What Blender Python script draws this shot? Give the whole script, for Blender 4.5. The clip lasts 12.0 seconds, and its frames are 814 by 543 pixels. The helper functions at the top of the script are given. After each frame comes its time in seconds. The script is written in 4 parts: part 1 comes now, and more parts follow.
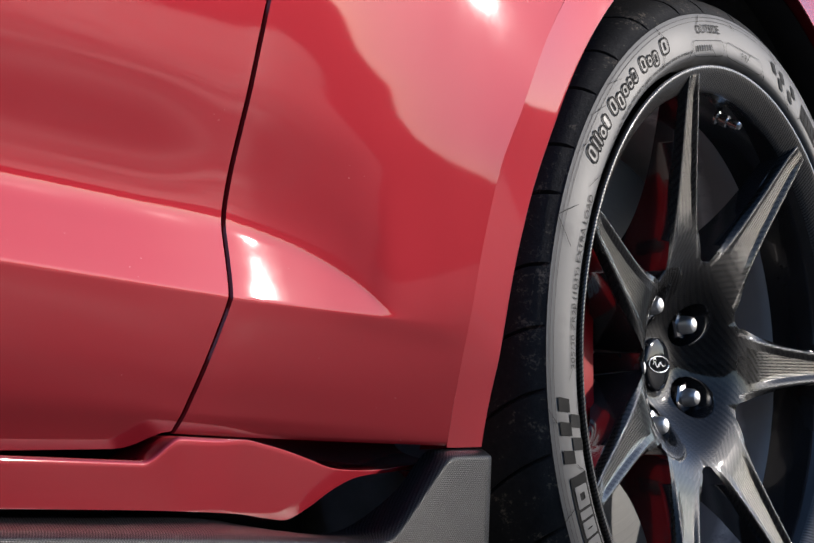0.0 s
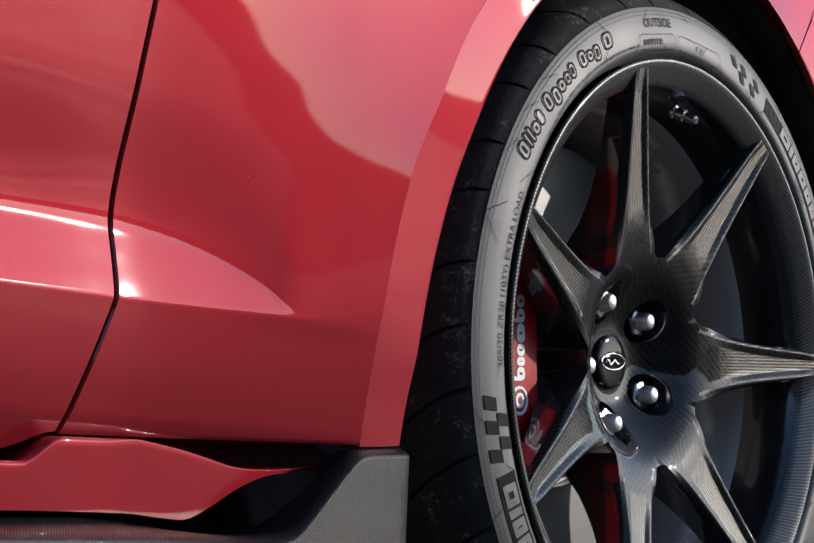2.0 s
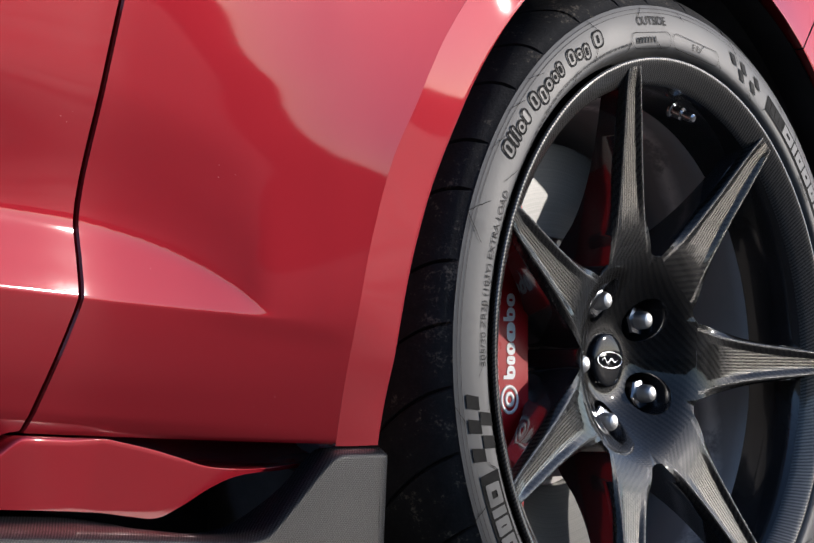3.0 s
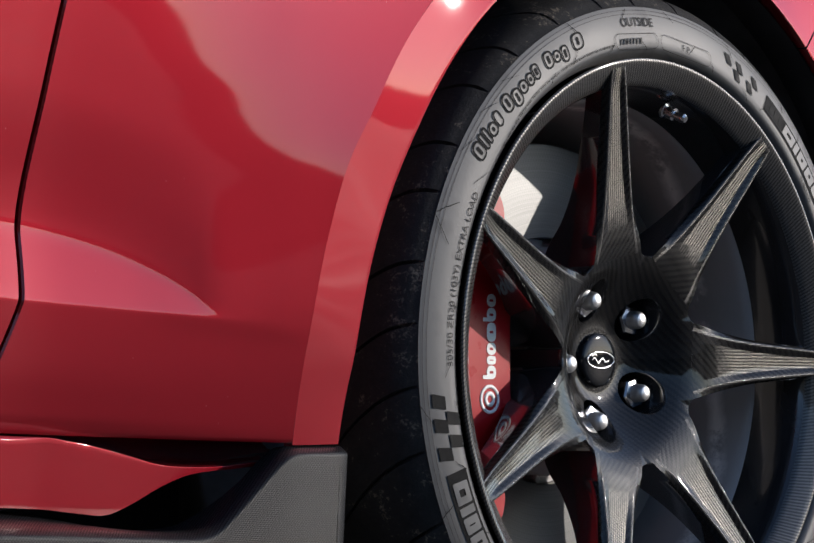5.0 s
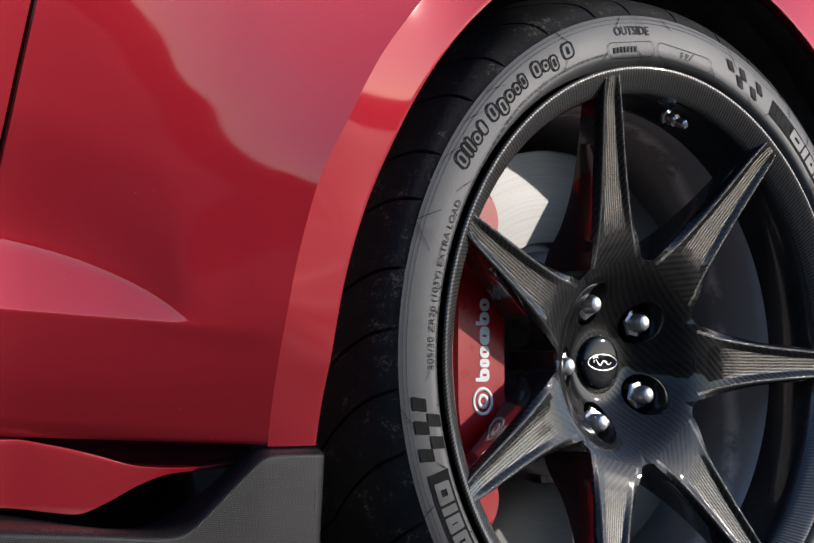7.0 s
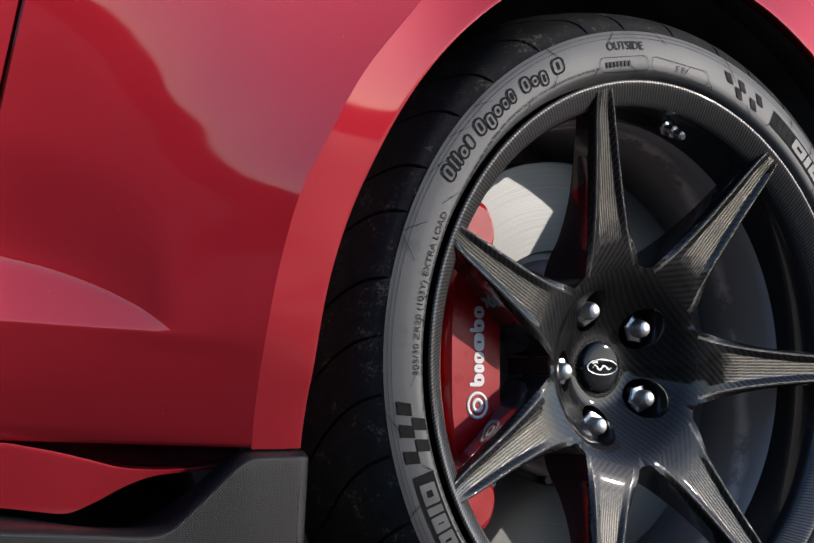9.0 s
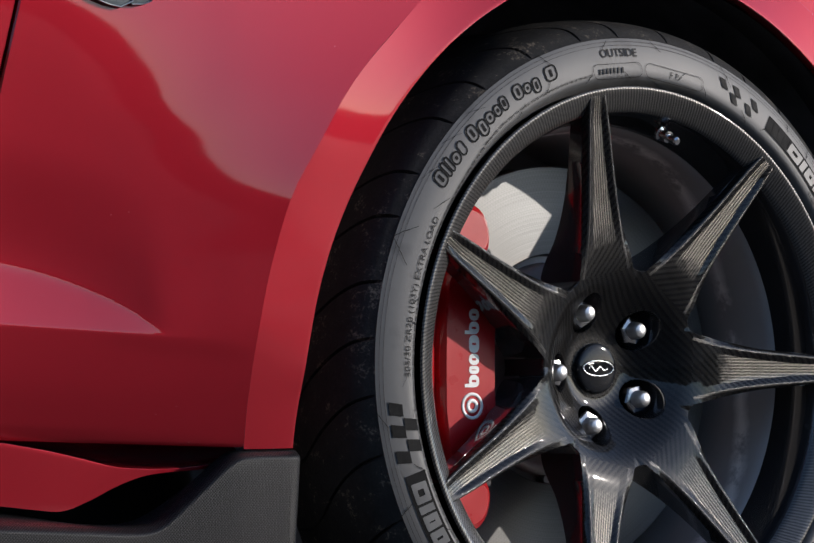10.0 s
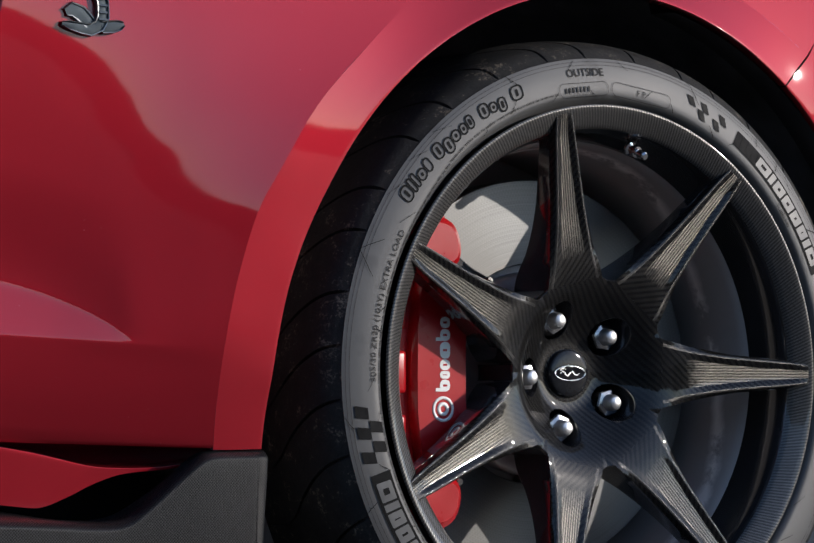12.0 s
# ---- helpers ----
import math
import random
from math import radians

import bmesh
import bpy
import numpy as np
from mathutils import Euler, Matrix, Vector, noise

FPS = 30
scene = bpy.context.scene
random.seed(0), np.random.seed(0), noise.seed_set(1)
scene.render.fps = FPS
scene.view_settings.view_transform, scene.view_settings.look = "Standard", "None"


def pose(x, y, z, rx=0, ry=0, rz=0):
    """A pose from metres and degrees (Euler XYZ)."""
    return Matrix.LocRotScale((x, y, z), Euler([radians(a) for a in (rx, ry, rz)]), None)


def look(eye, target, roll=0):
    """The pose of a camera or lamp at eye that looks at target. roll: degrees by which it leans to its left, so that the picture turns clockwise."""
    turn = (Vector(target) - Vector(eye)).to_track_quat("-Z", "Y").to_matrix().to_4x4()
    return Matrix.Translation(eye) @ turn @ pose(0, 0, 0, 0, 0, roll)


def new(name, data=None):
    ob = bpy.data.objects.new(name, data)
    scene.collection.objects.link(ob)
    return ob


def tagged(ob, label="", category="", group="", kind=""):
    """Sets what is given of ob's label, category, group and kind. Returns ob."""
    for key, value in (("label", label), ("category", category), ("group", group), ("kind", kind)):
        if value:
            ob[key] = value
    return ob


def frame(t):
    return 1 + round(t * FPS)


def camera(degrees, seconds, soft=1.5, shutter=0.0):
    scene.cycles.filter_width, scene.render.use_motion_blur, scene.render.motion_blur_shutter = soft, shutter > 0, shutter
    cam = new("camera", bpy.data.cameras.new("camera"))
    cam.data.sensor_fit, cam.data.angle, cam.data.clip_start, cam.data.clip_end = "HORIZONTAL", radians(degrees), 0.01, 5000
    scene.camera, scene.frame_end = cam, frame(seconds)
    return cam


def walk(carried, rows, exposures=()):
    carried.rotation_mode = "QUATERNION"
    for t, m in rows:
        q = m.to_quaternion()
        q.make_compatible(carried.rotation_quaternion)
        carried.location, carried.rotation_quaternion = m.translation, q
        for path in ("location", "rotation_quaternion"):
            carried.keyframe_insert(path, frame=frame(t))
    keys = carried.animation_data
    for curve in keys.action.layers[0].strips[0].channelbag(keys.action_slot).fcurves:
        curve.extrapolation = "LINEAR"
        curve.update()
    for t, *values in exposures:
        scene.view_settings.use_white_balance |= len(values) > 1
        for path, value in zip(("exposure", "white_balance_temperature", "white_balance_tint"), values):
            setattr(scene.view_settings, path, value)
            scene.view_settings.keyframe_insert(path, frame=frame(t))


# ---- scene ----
cam = camera(18.0, 12.0)
PATH = [
    (0, (-2.084, -1.026, 0.282), (-0.416, 0.07, 0.404), -0.1),
    (0.5, (-2.058, -1.054, 0.285), (-0.402, 0.06, 0.403), -0.1),
    (1, (-2.029, -1.089, 0.285), (-0.388, 0.047, 0.403), -0.1),
    (1.5, (-2.002, -1.124, 0.288), (-0.377, 0.036, 0.403), -0.0),
    (2, (-1.974, -1.162, 0.287), (-0.37, 0.026, 0.403), -0.1),
    (2.5, (-1.947, -1.201, 0.289), (-0.366, 0.018, 0.403), -0.1),
    (4.5, (-1.85, -1.351, 0.293), (-0.364, -0.017, 0.402), -0.0),
    (5, (-1.826, -1.389, 0.292), (-0.363, -0.029, 0.402), -0.0),
    (5.5, (-1.803, -1.431, 0.295), (-0.367, -0.044, 0.403), -0.0),
    (6, (-1.782, -1.474, 0.296), (-0.373, -0.059, 0.403), -0.0),
    (6.5, (-1.759, -1.518, 0.298), (-0.38, -0.073, 0.404), -0.0),
    (7, (-1.739, -1.558, 0.298), (-0.388, -0.087, 0.404), 0.0),
    (9, (-1.664, -1.736, 0.305), (-0.425, -0.169, 0.408), 0.0),
    (9.5, (-1.647, -1.776, 0.303), (-0.433, -0.19, 0.408), 0.0),
    (10, (-1.635, -1.822, 0.308), (-0.444, -0.218, 0.409), 0.0),
    (10.5, (-1.619, -1.869, 0.306), (-0.452, -0.248, 0.409), 0.1),
    (11, (-1.603, -1.92, 0.313), (-0.46, -0.282, 0.411), 0.1),
    (11.5, (-1.59, -1.967, 0.314), (-0.467, -0.315, 0.412), 0.1),
    (12, (-1.577, -2.02, 0.315), (-0.477, -0.353, 0.413), 0.1),
]
walk(cam, [(t, look(eye, target, roll)) for t, eye, target, roll in PATH],
     exposures=[(0, 0.0, 6700, 14), (12, 0.0, 6700, 14)])

# ---- daylight: low clear sun ahead of the car, sky all round ----
SUN_WAY = Vector((1.20, -1.0, 0.41)).normalized()      # towards the sun
world = bpy.data.worlds.new("sky")
scene.world = world
world.use_nodes = True
wn = world.node_tree.nodes
sky = wn.new("ShaderNodeTexSky")
sky.sky_type = "NISHITA"
sky.sun_disc = False
sky.sun_elevation = math.asin(SUN_WAY.z)
sky.sun_rotation = math.atan2(SUN_WAY.x, SUN_WAY.y)
sky.altitude = 900
sky.air_density, sky.dust_density, sky.ozone_density = 0.85, 0.5, 2.2
wn["Background"].inputs["Strength"].default_value = 0.20
world.node_tree.links.new(sky.outputs[0], wn["Background"].inputs["Color"])
sun = new("sun", bpy.data.lights.new("sun", "SUN"))
sun.data.energy, sun.data.angle, sun.data.color = 3.4, radians(0.55), (1.0, 0.955, 0.885)
sun.matrix_world = look(SUN_WAY * 20, (0, 0, 0))
scene.view_settings.exposure = 0.0


# ---- materials ----
def material(name, color=(0.5, 0.5, 0.5), rough=0.5, metal=0.0, spec=0.5, coat=0.0, coat_rough=0.03):
    m = bpy.data.materials.new(name)
    m.use_nodes = True
    p = m.node_tree.nodes["Principled BSDF"]
    p.inputs["Base Color"].default_value = (*color, 1)
    p.inputs["Roughness"].default_value = rough
    p.inputs["Metallic"].default_value = metal
    p.inputs["Specular IOR Level"].default_value = spec
    p.inputs["Coat Weight"].default_value = coat
    p.inputs["Coat Roughness"].default_value = coat_rough
    return m, m.node_tree.nodes, m.node_tree.links, p


def mathn(nodes, links, op, a, b=None, clamp=False):
    n = nodes.new("ShaderNodeMath")
    n.operation, n.use_clamp = op, clamp
    for i, v in enumerate((a, b)):
        if v is None:
            continue
        if isinstance(v, (int, float)):
            n.inputs[i].default_value = v
        else:
            links.new(v, n.inputs[i])
    return n.outputs[0]


def noise_tex(nodes, links, scale, detail=4.0, rough=0.55, vector=None):
    n = nodes.new("ShaderNodeTexNoise")
    n.inputs["Scale"].default_value, n.inputs["Detail"].default_value, n.inputs["Roughness"].default_value = scale, detail, rough
    if vector is None:
        vector = nodes.new("ShaderNodeTexCoord").outputs["Object"]
    links.new(vector, n.inputs["Vector"])
    return n.outputs["Fac"]


def ramp(nodes, links, fac, stops):
    n = nodes.new("ShaderNodeValToRGB")
    while len(n.color_ramp.elements) < len(stops):
        n.color_ramp.elements.new(0.5)
    for e, (pos, col) in zip(n.color_ramp.elements, stops):
        e.position, e.color = pos, (*col, 1) if len(col) == 3 else col
    links.new(fac, n.inputs[0])
    return n.outputs["Color"]


def bump(nodes, links, height, strength, distance, normal=None):
    n = nodes.new("ShaderNodeBump")
    n.inputs["Strength"].default_value, n.inputs["Distance"].default_value = strength, distance
    links.new(height, n.inputs["Height"])
    if normal is not None:
        links.new(normal, n.inputs["Normal"])
    return n.outputs["Normal"]


def grey(v):
    return (v, v, v)


def make_paint():
    m, n, l, p = material("red_metallic_paint", (0.280, 0.0070, 0.0162), 0.64, 0.86, 0.2, 1.0, 0.015)
    p.inputs["Coat IOR"].default_value = 1.58
    big = noise_tex(n, l, 5.0, 3)
    l.new(ramp(n, l, big, [(0.3, (0.272, 0.0068, 0.0158)), (0.7, (0.288, 0.0072, 0.0166))]), p.inputs["Base Color"])
    tint = p.inputs["Base Color"].links[0].from_socket
    grit = n.new("ShaderNodeTexVoronoi")
    grit.inputs["Scale"].default_value = 130
    l.new(n.new("ShaderNodeTexCoord").outputs["Object"], grit.inputs["Vector"])
    near = mathn(n, l, "LESS_THAN", grit.outputs["Distance"], 0.055)
    some = mathn(n, l, "GREATER_THAN", noise_tex(n, l, 23.0, 3), 0.63)
    dust = n.new("ShaderNodeMix")
    dust.data_type = "RGBA"
    l.new(mathn(n, l, "MULTIPLY", mathn(n, l, "MULTIPLY", near, some), 0.45), dust.inputs["Factor"])
    l.new(tint, dust.inputs[6])
    dust.inputs[7].default_value = (0.55, 0.42, 0.40, 1)
    l.new(dust.outputs[2], p.inputs["Base Color"])
    flake = n.new("ShaderNodeTexVoronoi")
    flake.inputs["Scale"].default_value = 2600
    l.new(n.new("ShaderNodeTexCoord").outputs["Object"], flake.inputs["Vector"])
    l.new(bump(n, l, flake.outputs["Distance"], 0.10, 0.0002), p.inputs["Normal"])
    peel = noise_tex(n, l, 140.0, 2)
    l.new(bump(n, l, peel, 0.02, 0.0004), p.inputs["Coat Normal"])
    smear = noise_tex(n, l, 18.0, 6, 0.7)
    l.new(ramp(n, l, smear, [(0.35, grey(0.034)), (0.75, grey(0.062))]), p.inputs["Coat Roughness"])
    return m


def make_carbon(name, tow, gloss, light, dark, rough=0.32, rows="", plain=False):
    """2 x 2 twill on the surface's own map, in metres. rows: the tows that show lie in rows along "u" or "v"."""
    m, n, l, p = material(name, (0.02, 0.02, 0.02), rough, 0.0, 0.5, gloss, 0.035)
    uv = n.new("ShaderNodeUVMap").outputs["UV"]
    sep = n.new("ShaderNodeSeparateXYZ")
    l.new(uv, sep.inputs[0])
    wave = noise_tex(n, l, 70.0, 2)
    drift = mathn(n, l, "MULTIPLY", mathn(n, l, "SUBTRACT", wave, 0.5), 0.25)
    u = mathn(n, l, "ADD", mathn(n, l, "DIVIDE", sep.outputs[0], tow), drift)
    v = mathn(n, l, "ADD", mathn(n, l, "DIVIDE", sep.outputs[1], tow), drift)
    iu, iv = mathn(n, l, "FLOOR", u), mathn(n, l, "FLOOR", v)
    fu, fv = mathn(n, l, "FRACT", u), mathn(n, l, "FRACT", v)
    hu = mathn(n, l, "SINE", mathn(n, l, "MULTIPLY", fu, math.pi))
    hv = mathn(n, l, "SINE", mathn(n, l, "MULTIPLY", fv, math.pi))
    if rows:
        across, along = (v, u) if rows in ("u", "w") else (mathn(n, l, "ADD", u, mathn(n, l, "MULTIPLY", v, 0.35)), v)
        band = mathn(n, l, "SINE", mathn(n, l, "MULTIPLY", across, math.pi))
        slant = mathn(n, l, "SINE", mathn(n, l, "MULTIPLY", mathn(n, l, "ADD", mathn(n, l, "MULTIPLY", along, 2.2), across), 2 * math.pi))
        warp = mathn(n, l, "ADD", mathn(n, l, "MULTIPLY", mathn(n, l, "POWER", mathn(n, l, "ABSOLUTE", band), 2.4 if rows == "u" else 1.2), 0.80 if rows == "u" else 0.66), mathn(n, l, "MULTIPLY", slant, 0.46 if rows == "u" else 0.34), True)
        if rows == "u":      # the sun's sheen painted on the tows fades out towards the hub
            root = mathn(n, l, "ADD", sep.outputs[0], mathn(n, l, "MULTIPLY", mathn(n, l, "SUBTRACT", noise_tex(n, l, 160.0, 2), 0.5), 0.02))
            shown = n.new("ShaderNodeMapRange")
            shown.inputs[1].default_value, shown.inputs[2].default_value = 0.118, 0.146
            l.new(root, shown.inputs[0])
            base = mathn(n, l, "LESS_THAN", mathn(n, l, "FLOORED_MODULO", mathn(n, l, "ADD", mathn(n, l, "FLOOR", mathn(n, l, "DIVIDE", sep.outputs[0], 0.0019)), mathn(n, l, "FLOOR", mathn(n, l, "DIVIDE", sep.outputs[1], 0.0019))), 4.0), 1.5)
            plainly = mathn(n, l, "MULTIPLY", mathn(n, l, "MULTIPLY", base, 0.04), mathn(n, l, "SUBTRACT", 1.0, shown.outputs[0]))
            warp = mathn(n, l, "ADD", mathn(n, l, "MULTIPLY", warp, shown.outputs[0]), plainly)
        height = warp
    else:
        warp = mathn(n, l, "LESS_THAN", mathn(n, l, "FLOORED_MODULO", mathn(n, l, "ADD", iu, iv), 2.0 if plain else 4.0), 0.5 if plain else 1.5)
        mix = n.new("ShaderNodeMix")
        mix.data_type = "FLOAT"
        l.new(warp, mix.inputs["Factor"])
        l.new(hv, mix.inputs[2])
        l.new(hu, mix.inputs[3])
        height = mix.outputs[0]
    fibre = noise_tex(n, l, 900.0, 2)
    col = n.new("ShaderNodeMix")
    col.data_type = "RGBA"
    l.new(warp, col.inputs["Factor"])
    col.inputs[6].default_value, col.inputs[7].default_value = (*dark, 1), (*light, 1)
    shade = n.new("ShaderNodeMix")
    shade.data_type, shade.blend_type = "RGBA", "MULTIPLY"
    shade.inputs["Factor"].default_value = 0.7
    l.new(col.outputs[2], shade.inputs[6])
    l.new(ramp(n, l, fibre, [(0.3, grey(0.45)), (0.7, grey(1.0))]), shade.inputs[7])
    l.new(shade.outputs[2], p.inputs["Base Color"])
    p.inputs["Specular IOR Level"].default_value = 0.19 if plain else 0.04
    if not rows and not plain:
        l.new(mathn(n, l, "MULTIPLY", warp, 0.25), p.inputs["Metallic"])
        p.inputs["Specular IOR Level"].default_value = 0.06
    if rows:
        l.new(mathn(n, l, "MULTIPLY", warp, 0.75), p.inputs["Metallic"])
        l.new(mathn(n, l, "ADD", mathn(n, l, "MULTIPLY", warp, 0.30), 0.05), p.inputs["Specular IOR Level"])
    l.new(bump(n, l, height, 0.22 if rows == "v" else 0.6 if rows else 0.75 if plain else 0.3, tow * 0.14), p.inputs["Normal"])
    soft = noise_tex(n, l, 60.0, 3)
    l.new(bump(n, l, soft, 0.04, 0.001), p.inputs["Coat Normal"])
    if rows == "w":      # resin over the spokes' edges shows the weave in relief
        p.inputs["Coat Roughness"].default_value = 0.055
        l.new(bump(n, l, height, 0.30, tow * 0.14), p.inputs["Coat Normal"])
    return m


def make_rubber():
    m, n, l, p = material("dusty_tyre_rubber", (0.05, 0.05, 0.05), 0.52, 0.0, 0.6)
    a, b = noise_tex(n, l, 9.0, 5), noise_tex(n, l, 160.0, 4)
    l.new(ramp(n, l, a, [(0.25, (0.070, 0.070, 0.070)), (0.55, (0.090, 0.090, 0.090)), (0.8, (0.110, 0.110, 0.109))]), p.inputs["Base Color"])
    l.new(ramp(n, l, a, [(0.3, grey(0.50)), (0.7, grey(0.60))]), p.inputs["Roughness"])
    stain = mathn(n, l, "MULTIPLY", noise_tex(n, l, 22.0, 3, 0.5), noise_tex(n, l, 6.0, 2))
    mixer = n.new("ShaderNodeMix")
    mixer.data_type = "RGBA"
    l.new(ramp(n, l, stain, [(0.31, grey(0.0)), (0.37, grey(0.55))]), mixer.inputs["Factor"])
    l.new(p.inputs["Base Color"].links[0].from_socket, mixer.inputs[6])
    mixer.inputs[7].default_value = (0.030, 0.030, 0.031, 1)
    l.new(mixer.outputs[2], p.inputs["Base Color"])
    l.new(bump(n, l, b, 0.12, 0.0006), p.inputs["Normal"])
    return m


def make_tread():
    m, n, l, p = material("tread_rubber", (0.02, 0.02, 0.02), 0.7, 0.0, 0.3)
    a, b = noise_tex(n, l, 38.0, 6, 0.7), noise_tex(n, l, 320.0, 4, 0.7)
    both = mathn(n, l, "MULTIPLY", a, mathn(n, l, "ADD", b, 0.5))
    l.new(ramp(n, l, both, [(0.34, (0.014, 0.0138, 0.0138)), (0.60, (0.024, 0.023, 0.022)), (0.75, (0.20, 0.165, 0.125))]), p.inputs["Base Color"])
    l.new(bump(n, l, b, 0.35, 0.0015), p.inputs["Normal"])
    return m


def make_plain(name, color, rough, metal=0.0, spec=0.5, coat=0.0, scale=40.0, vary=0.15, relief=0.05):
    m, n, l, p = material(name, color, rough, metal, spec, coat)
    a = noise_tex(n, l, scale, 5)
    lo, hi = tuple(c * (1 - vary) for c in color), tuple(min(1, c * (1 + vary)) for c in color)
    l.new(ramp(n, l, a, [(0.3, lo), (0.7, hi)]), p.inputs["Base Color"])
    l.new(ramp(n, l, a, [(0.3, grey(rough * 0.85)), (0.7, grey(min(1, rough * 1.15)))]), p.inputs["Roughness"])
    l.new(bump(n, l, noise_tex(n, l, scale * 12, 3), relief, 0.0005), p.inputs["Normal"])
    return m


def make_disc():
    m, n, l, p = material("brushed_brake_steel", (0.5, 0.5, 0.5), 0.42, 0.85, 0.5)
    uv = n.new("ShaderNodeUVMap").outputs["UV"]
    st = n.new("ShaderNodeMapping")
    st.inputs["Scale"].default_value = (6.0, 900.0, 1.0)
    l.new(uv, st.inputs["Vector"])
    rings = noise_tex(n, l, 1.0, 4, 0.6, st.outputs["Vector"])
    l.new(ramp(n, l, rings, [(0.3, (0.128, 0.130, 0.129)), (0.7, (0.168, 0.170, 0.168))]), p.inputs["Base Color"])
    # fine honed cross-hatch
    sep = n.new("ShaderNodeSeparateXYZ")
    l.new(uv, sep.inputs[0])
    fam = []
    for k in (1, -1):
        run = mathn(n, l, "ADD", mathn(n, l, "MULTIPLY", sep.outputs[0], 2050.0), mathn(n, l, "MULTIPLY", sep.outputs[1], 900.0 * k))
        fam.append(mathn(n, l, "SINE", run))
    hatch = mathn(n, l, "ADD", mathn(n, l, "MULTIPLY", mathn(n, l, "ADD", fam[0], fam[1]), 0.25), 0.5)
    worn = n.new("ShaderNodeMix")
    worn.data_type, worn.blend_type = "RGBA", "MULTIPLY"
    worn.inputs["Factor"].default_value = 0.35
    l.new(p.inputs["Base Color"].links[0].from_socket, worn.inputs[6])
    l.new(ramp(n, l, hatch, [(0.1, grey(0.72)), (0.8, grey(1.0))]), worn.inputs[7])
    l.new(worn.outputs[2], p.inputs["Base Color"])
    l.new(bump(n, l, rings, 0.10, 0.0003), p.inputs["Normal"])
    return m


def make_barrel():
    m, n, l, p = material("grey_barrel_coating", (0.10, 0.10, 0.105), 0.75, 0.0, 0.1)
    a, b = noise_tex(n, l, 12.0, 6, 0.7), noise_tex(n, l, 90.0, 5, 0.75)
    l.new(ramp(n, l, a, [(0.3, (0.42, 0.402, 0.39)), (0.62, (0.47, 0.448, 0.433)), (0.85, (0.54, 0.516, 0.498))]), p.inputs["Base Color"])
    # pale rubbed arcs that run round the axis
    sep = n.new("ShaderNodeSeparateXYZ")
    l.new(n.new("ShaderNodeTexCoord").outputs["Object"], sep.inputs[0])
    up = mathn(n, l, "SUBTRACT", sep.outputs[2], 0.34)
    turn = mathn(n, l, "ARCTAN2", up, sep.outputs[0])
    sway = mathn(n, l, "SINE", mathn(n, l, "ADD", mathn(n, l, "MULTIPLY", turn, 3.0), 0.6))
    centre = mathn(n, l, "ADD", mathn(n, l, "MULTIPLY", sway, 0.016), 0.104)
    aside = mathn(n, l, "ABSOLUTE", mathn(n, l, "SUBTRACT", sep.outputs[1], centre))
    ragged = mathn(n, l, "ADD", aside, mathn(n, l, "MULTIPLY", mathn(n, l, "SUBTRACT", noise_tex(n, l, 30.0, 4, 0.6), 0.5), 0.016))
    arc = ramp(n, l, mathn(n, l, "MULTIPLY", ragged, 60.0), [(0.1, grey(1.0)), (0.75, grey(0.0))])
    smudge = ramp(n, l, noise_tex(n, l, 24.0, 5, 0.7), [(0.38, grey(0.0)), (0.50, grey(1.0))])
    rubbed = n.new("ShaderNodeMix")
    rubbed.data_type = "RGBA"
    l.new(mathn(n, l, "MULTIPLY", arc, smudge), rubbed.inputs["Factor"])
    l.new(p.inputs["Base Color"].links[0].from_socket, rubbed.inputs[6])
    rubbed.inputs[7].default_value = (0.97, 0.94, 0.90, 1)
    l.new(rubbed.outputs[2], p.inputs["Base Color"])
    l.new(bump(n, l, b, 0.12, 0.0008), p.inputs["Normal"])
    return m


def make_ground():
    m, n, l, p = material("asphalt", (0.06, 0.06, 0.06), 0.85, 0.0, 0.12)
    a, b = noise_tex(n, l, 1.3, 6), noise_tex(n, l, 160.0, 4, 0.7)
    l.new(ramp(n, l, a, [(0.3, (0.066, 0.063, 0.060)), (0.7, (0.096, 0.092, 0.086))]), p.inputs["Base Color"])
    worn = noise_tex(n, l, 1.7, 1.5, 0.5)      # traffic-polished and dull patches
    l.new(ramp(n, l, worn, [(0.32, grey(0.68)), (0.68, grey(0.84))]), p.inputs["Roughness"])
    l.new(bump(n, l, b, 0.15, 0.002), p.inputs["Normal"])
    return m


def make_woods():
    m, n, l, p = material("far_woods", (0.05, 0.06, 0.03), 0.9)
    a = noise_tex(n, l, 0.35, 8, 0.75)
    l.new(ramp(n, l, a, [(0.3, (0.075, 0.075, 0.058)), (0.7, (0.135, 0.128, 0.100))]), p.inputs["Base Color"])
    return m


